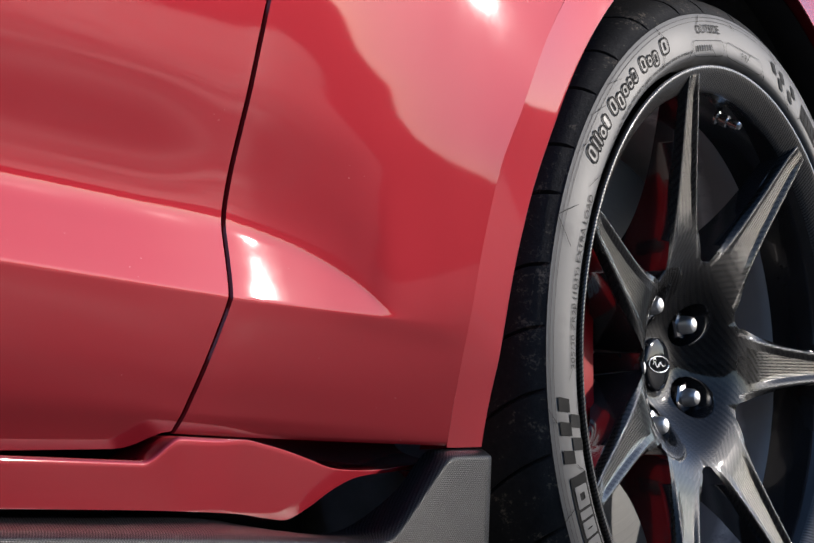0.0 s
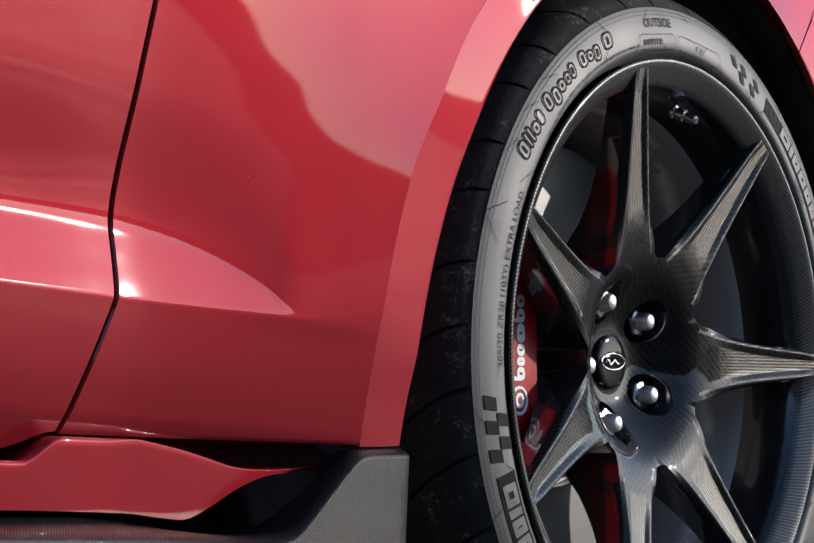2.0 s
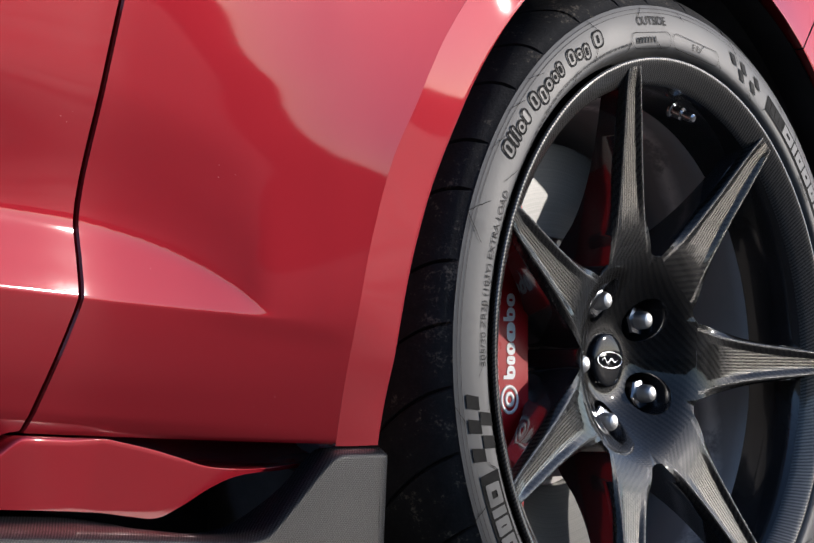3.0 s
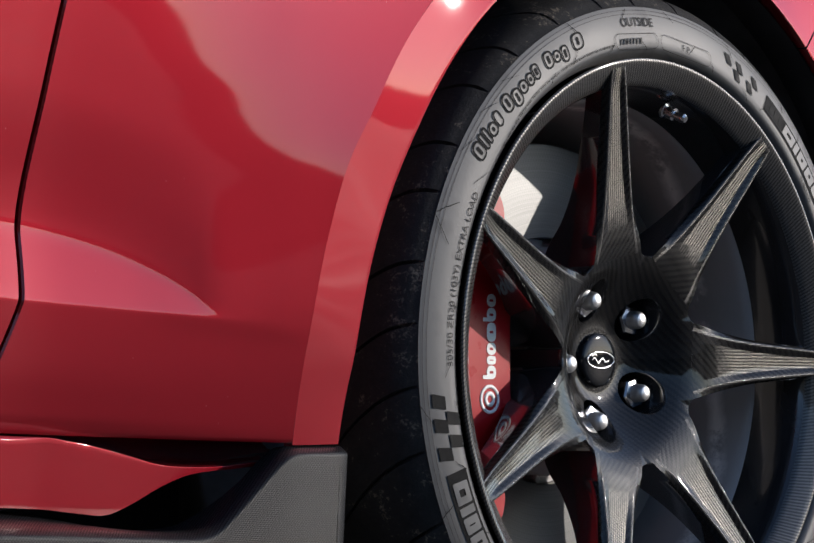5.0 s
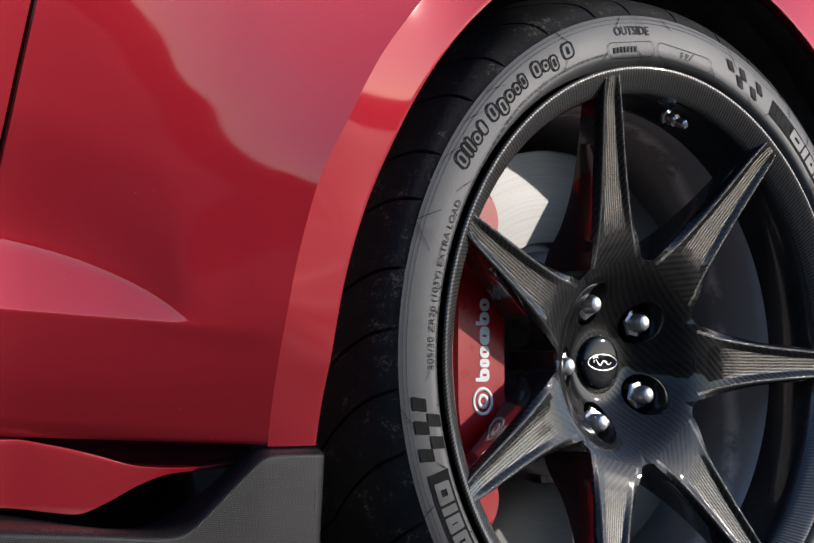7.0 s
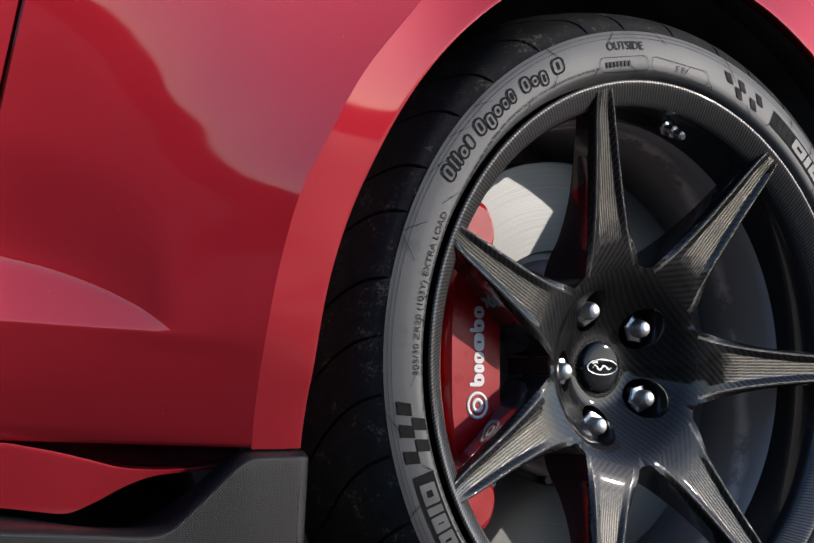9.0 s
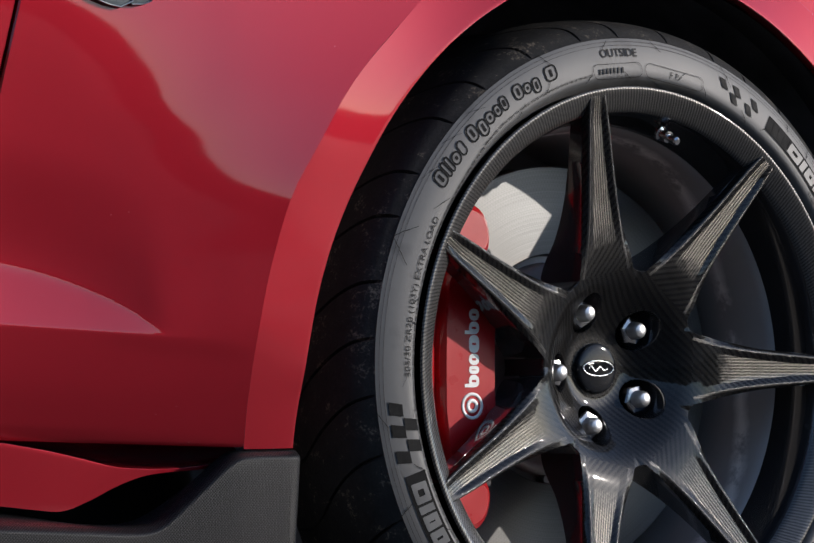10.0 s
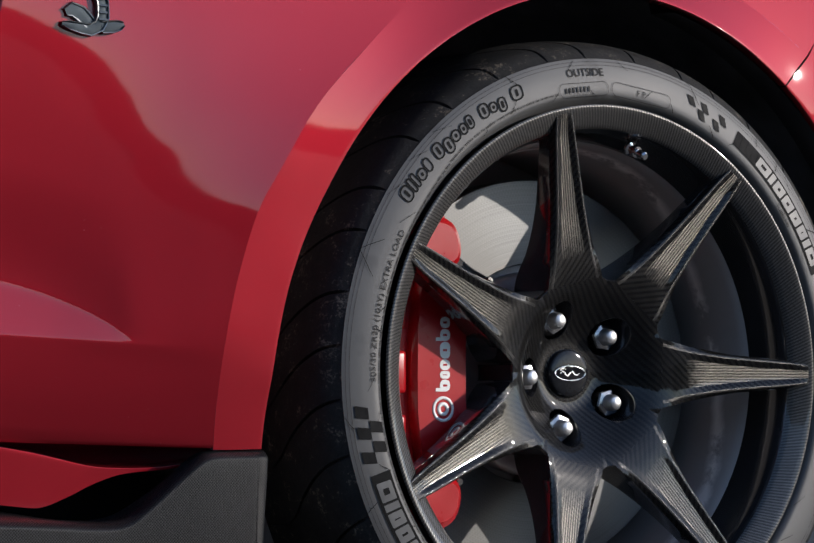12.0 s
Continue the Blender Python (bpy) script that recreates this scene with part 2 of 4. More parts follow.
PAINT = make_paint()
CARBON = make_carbon("gloss_carbon_weave", 0.0019, 0.8, (0.0170, 0.0162, 0.0150), (0.0060, 0.0060, 0.0065), 0.40)
# spoke panels: the sheen of sunlit tows is put into their pale colour
CARBON_PANEL = make_carbon("sunlit_ribbed_carbon_weave", 0.0029, 0.8, (0.255, 0.232, 0.196), (0.004, 0.004, 0.004), 0.33, "u")
# rim lip and spoke edges: same carbon, coloured paler for highlights along them
CARBON_LIP = make_carbon("lit_rim_edge_carbon_weave", 0.0034, 0.9, (0.215, 0.203, 0.188), (0.022, 0.023, 0.024), 0.34, "v")
CARBON_EDGE = make_carbon("lit_spoke_edge_carbon_weave", 0.0016, 0.9, (0.10, 0.094, 0.086), (0.012, 0.012, 0.012), 0.34, "w")
CARBON_MATT = make_carbon("satin_carbon_weave", 0.00145, 0.1, (0.032, 0.032, 0.034), (0.001, 0.001, 0.0012), 0.38, "", True)
GLOSS_BLACK = make_plain("gloss_black_resin", (0.022, 0.022, 0.024), 0.16, 0.0, 0.5, 0.8, 25.0, 0.2, 0.02)
RUBBER, TREAD = make_rubber(), make_tread()
LETTER_BLACK = make_plain("black_tyre_print", (0.010, 0.010, 0.010), 0.7, 0.0, 0.12)
LETTER_GREY = make_plain("raised_rubber_letters", (0.034, 0.033, 0.032), 0.65, 0.0, 0.2)
LETTER_FILL = make_plain("grey_tyre_print", (0.075, 0.075, 0.075), 0.5)
LETTER_PALE = make_plain("pale_tyre_print", (0.11, 0.11, 0.11), 0.5)
DISC = make_disc()
BARREL = make_barrel()
HAT = make_plain("black_disc_hat", (0.34, 0.33, 0.33), 0.42, 0.3)
CALIPER = make_plain("red_caliper_enamel", (0.43, 0.0075, 0.012), 0.30, 0.0, 0.35, 0.35, 30.0, 0.06, 0.03)
WHITE = make_plain("white_enamel", (0.8, 0.8, 0.78), 0.35)
CHROME = make_plain("bright_chrome", (0.78, 0.78, 0.79), 0.27, 1.0, 0.5, 0.0, 60.0, 0.05, 0.02)
NUT_CHROME = make_plain("dark_mirror_chrome", (0.34, 0.34, 0.35), 0.20, 1.0, 0.5, 0.0, 60.0, 0.05, 0.01)
NUT_DOME = make_plain("satin_nut_cap", (0.72, 0.72, 0.72), 0.42, 1.0, 0.5, 0.0, 60.0, 0.05, 0.02)
SATIN_STEEL = make_plain("satin_steel", (0.50, 0.50, 0.50), 0.3, 1.0, 0.5, 0.0, 80.0, 0.1, 0.05)
DARK_CHROME = make_plain("smoked_chrome", (0.25, 0.26, 0.265), 0.36, 1.0, 0.5, 0.0, 60.0, 0.15, 0.05)
CAP_BLACK = make_plain("polished_black_cap", (0.010, 0.011, 0.013), 0.06, 0.0, 0.35, 0.0, 25.0, 0.2, 0.004)
VALVE_STEEL = make_plain("polished_valve_steel", (0.82, 0.80, 0.79), 0.14, 1.0, 0.5, 0.0, 60.0, 0.05, 0.02)
CHEQUER_BLACK = make_plain("worn_black_tyre_print", (0.012, 0.012, 0.012), 0.62, 0.0, 0.10, 0.0, 120.0, 0.4, 0.1)
INLAY = make_plain("dark_blue_grey_inlay", (0.055, 0.068, 0.076), 0.4, 0.6, 0.5, 0.0, 60.0, 0.2, 0.05)
# black liner plastic, its colour lifted to imitate haze over the dark arch
LINER = make_plain("haze_lifted_liner_plastic", (0.20, 0.198, 0.198), 0.8, 0.0, 0.2, 0.0, 20.0, 0.3, 0.2)
DARK_TRIM = make_plain("dark_trim_plastic", (0.05, 0.05, 0.052), 0.7, 0.0, 0.25, 0.0, 20.0, 0.3, 0.15)
GAP = make_plain("black_gap_seal", (0.006, 0.006, 0.006), 0.8, 0.0, 0.2)
ASPHALT, WOODS = make_ground(), make_woods()


# ---- mesh helpers ----
def part(name, bm, mat, parent=None, label="", smooth=True, sharp=None):
    me = bpy.data.meshes.new(name)
    bm.normal_update()
    if smooth:
        for f in bm.faces:
            f.smooth = True
        if sharp is not None:
            for e in bm.edges:
                if len(e.link_faces) == 2 and e.calc_face_angle(0) > radians(sharp):
                    e.smooth = False
    bm.to_mesh(me)
    bm.free()
    for x in mat if isinstance(mat, (list, tuple)) else [mat]:
        me.materials.append(x)
    ob = new(name, me)
    if parent is not None:
        ob.parent = parent
    return tagged(ob, label)


def curve_value(table, x):
    """Smooth curve through the (x, y) pairs of table."""
    xs, ys = [a for a, _ in table], [b for _, b in table]
    if x <= xs[0]:
        k = (ys[1] - ys[0]) / (xs[1] - xs[0])
        return ys[0] + k * (x - xs[0])
    if x >= xs[-1]:
        k = (ys[-1] - ys[-2]) / (xs[-1] - xs[-2])
        return ys[-1] + k * (x - xs[-1])
    i = max(k for k in range(len(xs) - 1) if xs[k] <= x)

    def slope(k):
        if k == 0:
            return (ys[1] - ys[0]) / (xs[1] - xs[0])
        if k == len(xs) - 1:
            return (ys[-1] - ys[-2]) / (xs[-1] - xs[-2])
        return (ys[k + 1] - ys[k - 1]) / (xs[k + 1] - xs[k - 1])
    h = xs[i + 1] - xs[i]
    t = (x - xs[i]) / h
    return ((2 * t**3 - 3 * t**2 + 1) * ys[i] + (t**3 - 2 * t**2 + t) * h * slope(i)
            + (-2 * t**3 + 3 * t**2) * ys[i + 1] + (t**3 - t**2) * h * slope(i + 1))


def step(a, b, x):
    t = min(1.0, max(0.0, (x - a) / (b - a)))
    return t * t * (3 - 2 * t)


def sheet(rows, uv=None, closed=False, bm=None, flip=False):
    """A grid of quads through rows of points; uv: the same grid of (u, v)."""
    bm = bm or bmesh.new()
    lay = bm.loops.layers.uv.verify()
    grid = [[bm.verts.new(p) for p in row] for row in rows]
    for i in range(len(grid) - 1):
        n = len(grid[i])
        for j in range(n if closed else n - 1):
            k = (j + 1) % n
            quad = [(i, j), (i, k), (i + 1, k), (i + 1, j)]
            if flip:
                quad.reverse()
            try:
                f = bm.faces.new([grid[a][b] for a, b in quad])
            except ValueError:
                continue
            if uv:
                for loop, (a, b) in zip(f.loops, quad):
                    loop[lay].uv = uv[a][b]
    return bm


ZC = 0.34                      # height of the wheel's axis; the axis runs along y


def at(r, a, y):
    return Vector((r * math.cos(a), y, ZC + r * math.sin(a)))


def lathe(profile, segs=180, bm=None, start=0.0, turn=2 * math.pi):
    """Turns a profile of (r, y) round the wheel's axis. The map is in metres along and across."""
    n = segs if turn < 6.28 else segs
    rows, uvs, run = [], [], 0.0
    rm = sum(r for r, _ in profile) / len(profile)
    for i, (r, y) in enumerate(profile):
        if i:
            run += math.dist(profile[i - 1], (r, y))
        rows.append([at(r, start + turn * k / n, y) for k in range(n + 1)])
        uvs.append([(turn * k / n * rm, run) for k in range(n + 1)])
    bm = sheet(rows, uvs, bm=bm)
    if turn > 6.28:
        bmesh.ops.remove_doubles(bm, verts=bm.verts, dist=1e-6)
    return bm


def box(bm, x0, x1, y0, y1, z0, z1, bevel=0.0):
    made = bmesh.ops.create_cube(bm, size=1.0, matrix=Matrix.Translation(((x0 + x1) / 2, (y0 + y1) / 2, (z0 + z1) / 2))
                                 @ Matrix.Diagonal((x1 - x0, y1 - y0, z1 - z0, 1)))
    if bevel:
        edges = {e for v in made["verts"] for e in v.link_edges}
        bmesh.ops.bevel(bm, geom=list(edges), offset=bevel, segments=2, affect="EDGES", profile=0.6)
    return bm


def outline_block(bm, ring, y_front, y_back, inset=0.0, drop=0.0):
    """A solid from a closed outline of (x, z), facing -y, with its front edge taken off by inset and drop."""
    cx, cz = sum(p[0] for p in ring) / len(ring), sum(p[1] for p in ring) / len(ring)

    def pull(p, d):
        w = Vector((cx - p[0], cz - p[1]))
        w = w.normalized() * d if w.length > 1e-9 else w
        return p[0] + w.x, p[1] + w.y
    loops = [[(x, y_back, z) for x, z in ring], [(x, y_front + drop, z) for x, z in ring]]
    if inset:
        loops.append([(a, y_front, b) for a, b in (pull(p, inset) for p in ring)])
    grid = [[bm.verts.new(p) for p in row] for row in loops]
    n = len(ring)
    for i in range(len(grid) - 1):
        for j in range(n):
            bm.faces.new([grid[i][j], grid[i][(j + 1) % n], grid[i + 1][(j + 1) % n], grid[i + 1][j]])
    bm.faces.new(grid[-1])
    bm.faces.new(grid[0][::-1])
    return bm


def finish(bm):
    bmesh.ops.recalc_face_normals(bm, faces=bm.faces)
    return bm


# ---- ground and distance ----
bm = bmesh.new()
bmesh.ops.create_grid(bm, x_segments=24, y_segments=24, size=400)
ground = tagged(part("ground", bm, ASPHALT), "dark grey asphalt ground under and around the car", "ground", kind="structure")
rng = random.Random(4)
# height of the far trees round the compass, in degrees from the x axis: a tall stand beside and behind the view
TREES = [(-180, 19.0), (-150, 23.0), (-120, 22.0), (-105, 17.0), (-96, 11.5), (-90, 8.5), (-84, 6.2), (-76, 5.6), (-40, 5.6), (0, 6.0), (60, 7.0), (120, 12.0), (180, 19.0)]
rows = [[], []]
for k in range(1081):
    a = 2 * math.pi * k / 1080
    h = curve_value(TREES, (math.degrees(a) + 180) % 360 - 180)
    h *= 1 + 0.06 * noise.noise((math.cos(a) * 3, math.sin(a) * 3, 1.0)) + 0.05 * noise.noise((math.cos(a) * 14, math.sin(a) * 14, 5.0)) + rng.uniform(-0.012, 0.012)
    rows[0].append((90 * math.cos(a), 90 * math.sin(a), -0.2))
    rows[1].append((90 * math.cos(a), 90 * math.sin(a), h))
tagged(part("backdrop", sheet(rows), WOODS, smooth=False), "far hazy treeline along the horizon", "treeline", kind="structure")

# ---- the car: painted panels ----
car = tagged(new("car"), "red metallic sports coupe with carbon wheels parked on asphalt", "car")
FLANK_LOW = [(0.250, 0.0688), (0.262, 0.0632), (0.272, 0.0586), (0.281, 0.0543), (0.2893, 0.0503), (0.2900, 0.0499), (0.2907, 0.04965), (0.2960, 0.0480), (0.320, 0.0408), (0.350, 0.0338), (0.371, 0.0295)]
FLANK_HIGH = [(0.371, 0.0295), (0.400, 0.0296), (0.430, 0.0294), (0.460, 0.0280), (0.480, 0.0262), (0.520, 0.0212), (0.560, 0.0156), (0.600, 0.0105),
              (0.640, 0.0066), (0.680, 0.0048), (0.720, 0.0065), (0.760, 0.0135), (0.800, 0.0310)]
SHELF = [(0.0, 0.0), (0.2, 0.0019), (0.4, 0.0039), (0.6, 0.0059), (0.8, 0.0079), (0.9, 0.0088), (0.97, 0.0092), (1.0, 0.0093)]   # share of its height, depth
SHELF_FADE = [(0.0, 1.0), (0.06, 0.985), (0.15, 0.91), (0.3, 0.72), (0.5, 0.42), (0.7, 0.18), (0.85, 0.05), (1.0, 0.0), (9.0, 0.0)]
SHELF_HEIGHT = [(-1.40, 0.0530), (-0.80, 0.0530), (-0.70, 0.0525), (-0.655, 0.0480), (-0.615, 0.0405), (-0.575, 0.0285), (-0.550, 0.0175), (-0.535, 0.0090), (-0.520, 0.0040), (-0.50, 0.0040), (0.60, 0.0040)]
HAUNCH = [(0.255, 0.0205), (0.275, 0.0155), (0.300, 0.0098), (0.330, 0.0030), (0.370, -0.0048), (0.410, -0.0104), (0.440, -0.0140), (0.470, -0.0170),
          (0.500, -0.0193), (0.530, -0.0201), (0.560, -0.0195), (0.600, -0.0166), (0.640, -0.0117), (0.700, -0.0011), (0.750, 0.0114), (0.800, 0.0339)]
GAP_LINE = [(0.270, -0.7300), (0.280, -0.7270), (0.320, -0.7135), (0.350, -0.7030), (0.371, -0.6965), (0.395, -0.6945), (0.420, -0.6940), (0.440, -0.6930),
            (0.480, -0.6890), (0.520, -0.6840), (0.560, -0.6780), (0.600, -0.6710), (0.660, -0.6600), (0.740, -0.6450), (0.800, -0.6340)]
ARCH_EDGE_R = [(30, 0.380), (55, 0.380), (90, 0.378), (150, 0.378), (168, 0.384), (180, 0.3875), (191, 0.398)]
ARCH_EDGE_Y = [(20, 0.016), (40, 0.004), (55, -0.001), (70, -0.0066), (90, -0.0126), (110, -0.0168), (125, -0.0178), (135, -0.0175), (150, -0.0157),
               (160, -0.0115), (168, -0.0078), (180, 0.0020), (185, 0.0095), (191, 0.0180)]
FLANGE_R = [(20, 0.432), (50, 0.430), (90, 0.430), (124, 0.426), (135.5, 0.424), (146, 0.430), (154, 0.433), (160, 0.439), (167, 0.440), (180, 0.4435), (189.3, 0.448)]


def crease(x):
    return 0.371 + 0.05 * (-0.696 - x)


def skin(x, z):
    """How far in the body's side lies at x, z."""
    zz = z - (crease(x) - 0.371)
    flank = curve_value(FLANK_LOW if zz < 0.371 else FLANK_HIGH, zz)
    u = min(1.0, max(0.0, (x + 0.70) / (flange_x(min(z, 0.74)) + 0.70)))
    w = u ** 1.6
    sunk, up = 0.0, zz - 0.371
    if up > 0:
        h = curve_value(SHELF_HEIGHT, x)
        sunk = (curve_value(SHELF, up / h) if up < h else 0.0093 * curve_value(SHELF_FADE, (up - h) / 0.105)) * h / 0.0565
        sunk *= (1 - step(-0.55, -0.50, x)) * (1 + 0.28 * step(-0.70, -0.80, x))
    # soft swell that runs on from the crease towards the wheel arch
    line = 0.3575 - 0.10 * min(0.11, max(0.0, x + 0.56))
    sunk -= 0.0006 * step(-0.60, -0.54, x) * (1 - step(-0.47, -0.43, x)) * step(line - 0.007, line + 0.007, z) * (1 - step(0.37, 0.60, z))
    return flank * (1 - w) + curve_value(HAUNCH, z - 0.020 * step(0.36, 0.47, z)) * w + sunk + 0.0004 * step(0.53, 0.58, z) * step(-0.62, -0.56, x) * (1 - step(-0.50, -0.46, x)) + 0.015 * step(-0.05, 0.30, x) - 0.0175 * (-0.668 - x + math.hypot(-0.668 - x, 0.012))


def flange_x(z):
    a = 180 - math.degrees(math.asin(min(0.99, (z - ZC) / 0.43)))
    r = curve_value(FLANGE_R, a)
    return -math.sqrt(max(1e-4, r * r - (z - ZC) ** 2))


LEVELS = [0.270 + 0.0031 * k for k in range(7)] + [0.2900, 0.2907] + [0.2953 + 0.0063 * k for k in range(12)] + [0.3685, 0.3703, 0.3717] + [0.3735 + 0.0025 * k for k in range(25)] + [0.4360 + (0.74 - 0.4360) * k / 46 for k in range(47)]


def level(zz, x, low, top):
    c = crease(x)
    return low + (zz - 0.270) / 0.101 * (c - low) if zz < 0.371 else c + (zz - 0.371) / (top - 0.371) * (top - c)


def make_fender():
    rows = []
    for k, zz in enumerate(LEVELS):
        row = []
        for s in range(-2, 61):
            u = max(0, s) / 60
            z = zz
            for _ in range(3):
                g = curve_value(GAP_LINE, z) + 0.0014
                x = g + u * (flange_x(z) - g)
                z = level(zz, x, 0.2795 - 0.035 * (x + 0.727), 0.74)
            y = skin(x, z)
            if s == -2:
                x, y = x + 0.0012, y + 0.022
            elif s == -1:
                y += 0.0016
            elif s == 0:
                x += 0.0014
            row.append((x, y, z))
        if k == 0:
            rows.append([(x, y + 0.03, z + 0.001) for x, y, z in row])
            rows.append([(x, y + 0.0014, z - 0.0006) for x, y, z in row])
            row = [(x, y, z + 0.0008) for x, y, z in row]
        rows.append(row)
    bm = sheet(rows)
    # panel over the wheel
    g = curve_value(GAP_LINE, 0.74) + 0.0022
    rows = []
    for k in range(13):
        row = []
        for s in range(81):
            x0 = g + (0.2665 - g) * s / 80
            low = 0.74 if x0 < -0.158 else ZC + math.sqrt(0.43 ** 2 - x0 * x0)
            z = low + (0.80 - low) * k / 12
            x = x0 + (s / 80) ** 4 * (z - low) * 0.9
            row.append((x, skin(x, z), z))
        rows.append(row)
    sheet(rows, bm=bm)
    # wheel arch flange with its rolled inner edge
    return arch_flange(bm, 52.7, 190.45, 189.3, 51.7)


def arch_flange(bm, a0, a1, b1, b0):
    n = 110
    rows = []
    for q in (0.0, 0.008, 0.020, 0.032, 0.2, 0.4, 0.6, 0.8, 0.92, 0.955, 0.985, 1.0, 1.02, 1.03):
        row = []
        for k in range(n + 1):
            a_in, a_out = a0 + (a1 - a0) * k / n, b0 + (b1 - b0) * k / n
            ro, ri = curve_value(FLANGE_R, a_out), curve_value(ARCH_EDGE_R, a_in)
            xo, zo = ro * math.cos(radians(a_out)), ZC + ro * math.sin(radians(a_out))
            yo, yi = skin(xo, zo), curve_value(ARCH_EDGE_Y, a_in)
            t = min(q, 1.0)
            a, r = radians(a_out + (a_in - a_out) * t), ro + (ri - ro) * t
            y = yo + (yi - yo) * t
            if q == 0.985:
                y += 0.0004
            elif q == 1.0:
                y += 0.0022
            elif q == 1.02:
                y, r = y + 0.012, r + 0.001
            elif q == 1.03:
                y, r = y + 0.05, r + 0.012
            row.append(at(r, a, y))
        rows.append(row)
    return sheet(rows, bm=bm, flip=True)


def make_door():
    rows = []
    for k, zz in enumerate(LEVELS):
        row = []
        for s in range(-2, 61):
            u = max(0, s) / 60
            z = zz
            for _ in range(3):
                g = curve_value(GAP_LINE, z) - 0.0014
                x = g - u * 0.62
                low = 0.2690 + 0.0115 * step(-0.790, -0.7305, x) ** 1.5
                z = level(zz, x, low, 0.74)
            y = skin(x, z)
            if s == -2:
                x, y = x - 0.0012, y + 0.022
            elif s == -1:
                y += 0.0016
            elif s == 0:
                x -= 0.0014
            row.append((x, y, z))
        if k == 0:
            rows.append([(x, y + 0.03, z + 0.001) for x, y, z in row])
        rows.append(row)
    top = rows[-1]
    for k in range(1, 7):
        rows.append([(x, skin(x, 0.74 + 0.01 * k), 0.74 + 0.01 * k) for x, y, z in top])
    return sheet(rows, flip=True)


def solid_normals(bm):
    """Turns a side sheet so that it faces -y."""
    bm.normal_update()
    if sum(f.normal.y * f.calc_area() for f in bm.faces) > 0:
        bmesh.ops.reverse_faces(bm, faces=bm.faces)
    return bm


fender = part("front_fender", solid_normals(make_fender()), PAINT, car, "glossy red metallic fender with a rolled wheel arch", sharp=30)
door = part("door", solid_normals(make_door()), PAINT, car, "glossy red metallic door skin with a sharp crease", sharp=30)

# bumper corner ahead of the wheel
bm = arch_flange(bmesh.new(), 8.0, 52.4, 51.4, 8.0)
rows = []
for q in range(13):
    row = []
    for k in range(41):
        a = 8.0 + 43.4 * k / 40
        r = curve_value(FLANGE_R, a) + 0.22 * q / 12
        p = at(r, radians(a), 0)
        row.append((p.x, skin(min(p.x, 0.45), min(p.z, 0.80)) + 0.22 * max(0.0, p.x - 0.25) ** 2, p.z))
    rows.append(row)
sheet(rows, bm=bm)
part("front_bumper", solid_normals(bm), PAINT, car, "red bumper corner meeting the wheel arch", sharp=30)

rows = [[at(r, radians(52.9 - 25.0 * (r - 0.379)) + d / r, skin(r * 0.585, ZC + min(0.45, r * 0.81)) + 0.010) for r in (0.379, 0.41, 0.44, 0.50, 0.58, 0.70)] for d in (-0.04, 0.008)]
part("bumper_seal", sheet(rows), GAP, car)
ri, yi = curve_value(ARCH_EDGE_R, 52.55), curve_value(ARCH_EDGE_Y, 52.55)
rows = [[at(ri + up, radians(52.55 + d), yi + deep) for up, deep in ((0.0022, 0.004), (0.0036, 0.016), (0.0155, 0.054), (0.0400, 0.060))] for d in (-4.0, 0.0, 4.0)]
part("seam_backing", sheet(rows), GAP, car)

# hood edge above the fender
rows = [[(x, skin(x, 0.80) + d, 0.80 + h) for x in [-0.63 + 0.0225 * k for k in range(41)]] for d, h in ((0.001, 0.003), (0.02, 0.02), (0.06, 0.036), (0.15, 0.05), (0.35, 0.06))]
part("hood", sheet(rows), PAINT, car)

# dark seal behind the door gap, so that the joint reads as deep
rows = [[(curve_value(GAP_LINE, z) + d, skin(curve_value(GAP_LINE, z), z) + 0.019, z) for z in [0.272 + 0.0088 * k for k in range(61)]] for d in (-0.016, 0.016)]
part("door_seal", sheet(rows), GAP, car)

# sill: a red face below the door that narrows to a ribbon ahead of it, with a cove above and a pocket below
SILL_IN = [(-1.32, 0.0500), (-0.90, 0.0460), (-0.70, 0.0440), (-0.66, 0.0440), (-0.62, 0.0442), (-0.58, 0.0448), (-0.54, 0.0450), (-0.50, 0.0440), (-0.46, 0.0390), (-0.43, 0.0350), (-0.38, 0.0340)]
SILL_LOW = [(-1.32, 0.2460), (-0.80, 0.2300), (-0.66, 0.2235), (-0.62, 0.2190), (-0.595, 0.2175), (-0.57, 0.2260), (-0.545, 0.2375), (-0.518, 0.2458), (-0.48, 0.2492), (-0.445, 0.2505), (-0.430, 0.2400), (-0.420, 0.2150), (-0.41, 0.2000), (-0.38, 0.2000)]
COVE = [(-0.70, 0.0), (-0.66, 0.0), (-0.64, 0.0022), (-0.61, 0.0062), (-0.58, 0.0115), (-0.55, 0.0170), (-0.52, 0.0182), (-0.49, 0.0170), (-0.45, 0.0124), (-0.42, 0.0105), (-0.38, 0.0100)]


def tuck(z):
    """How far in the sill leans at z."""
    return 0.20 * (0.2680 - z)


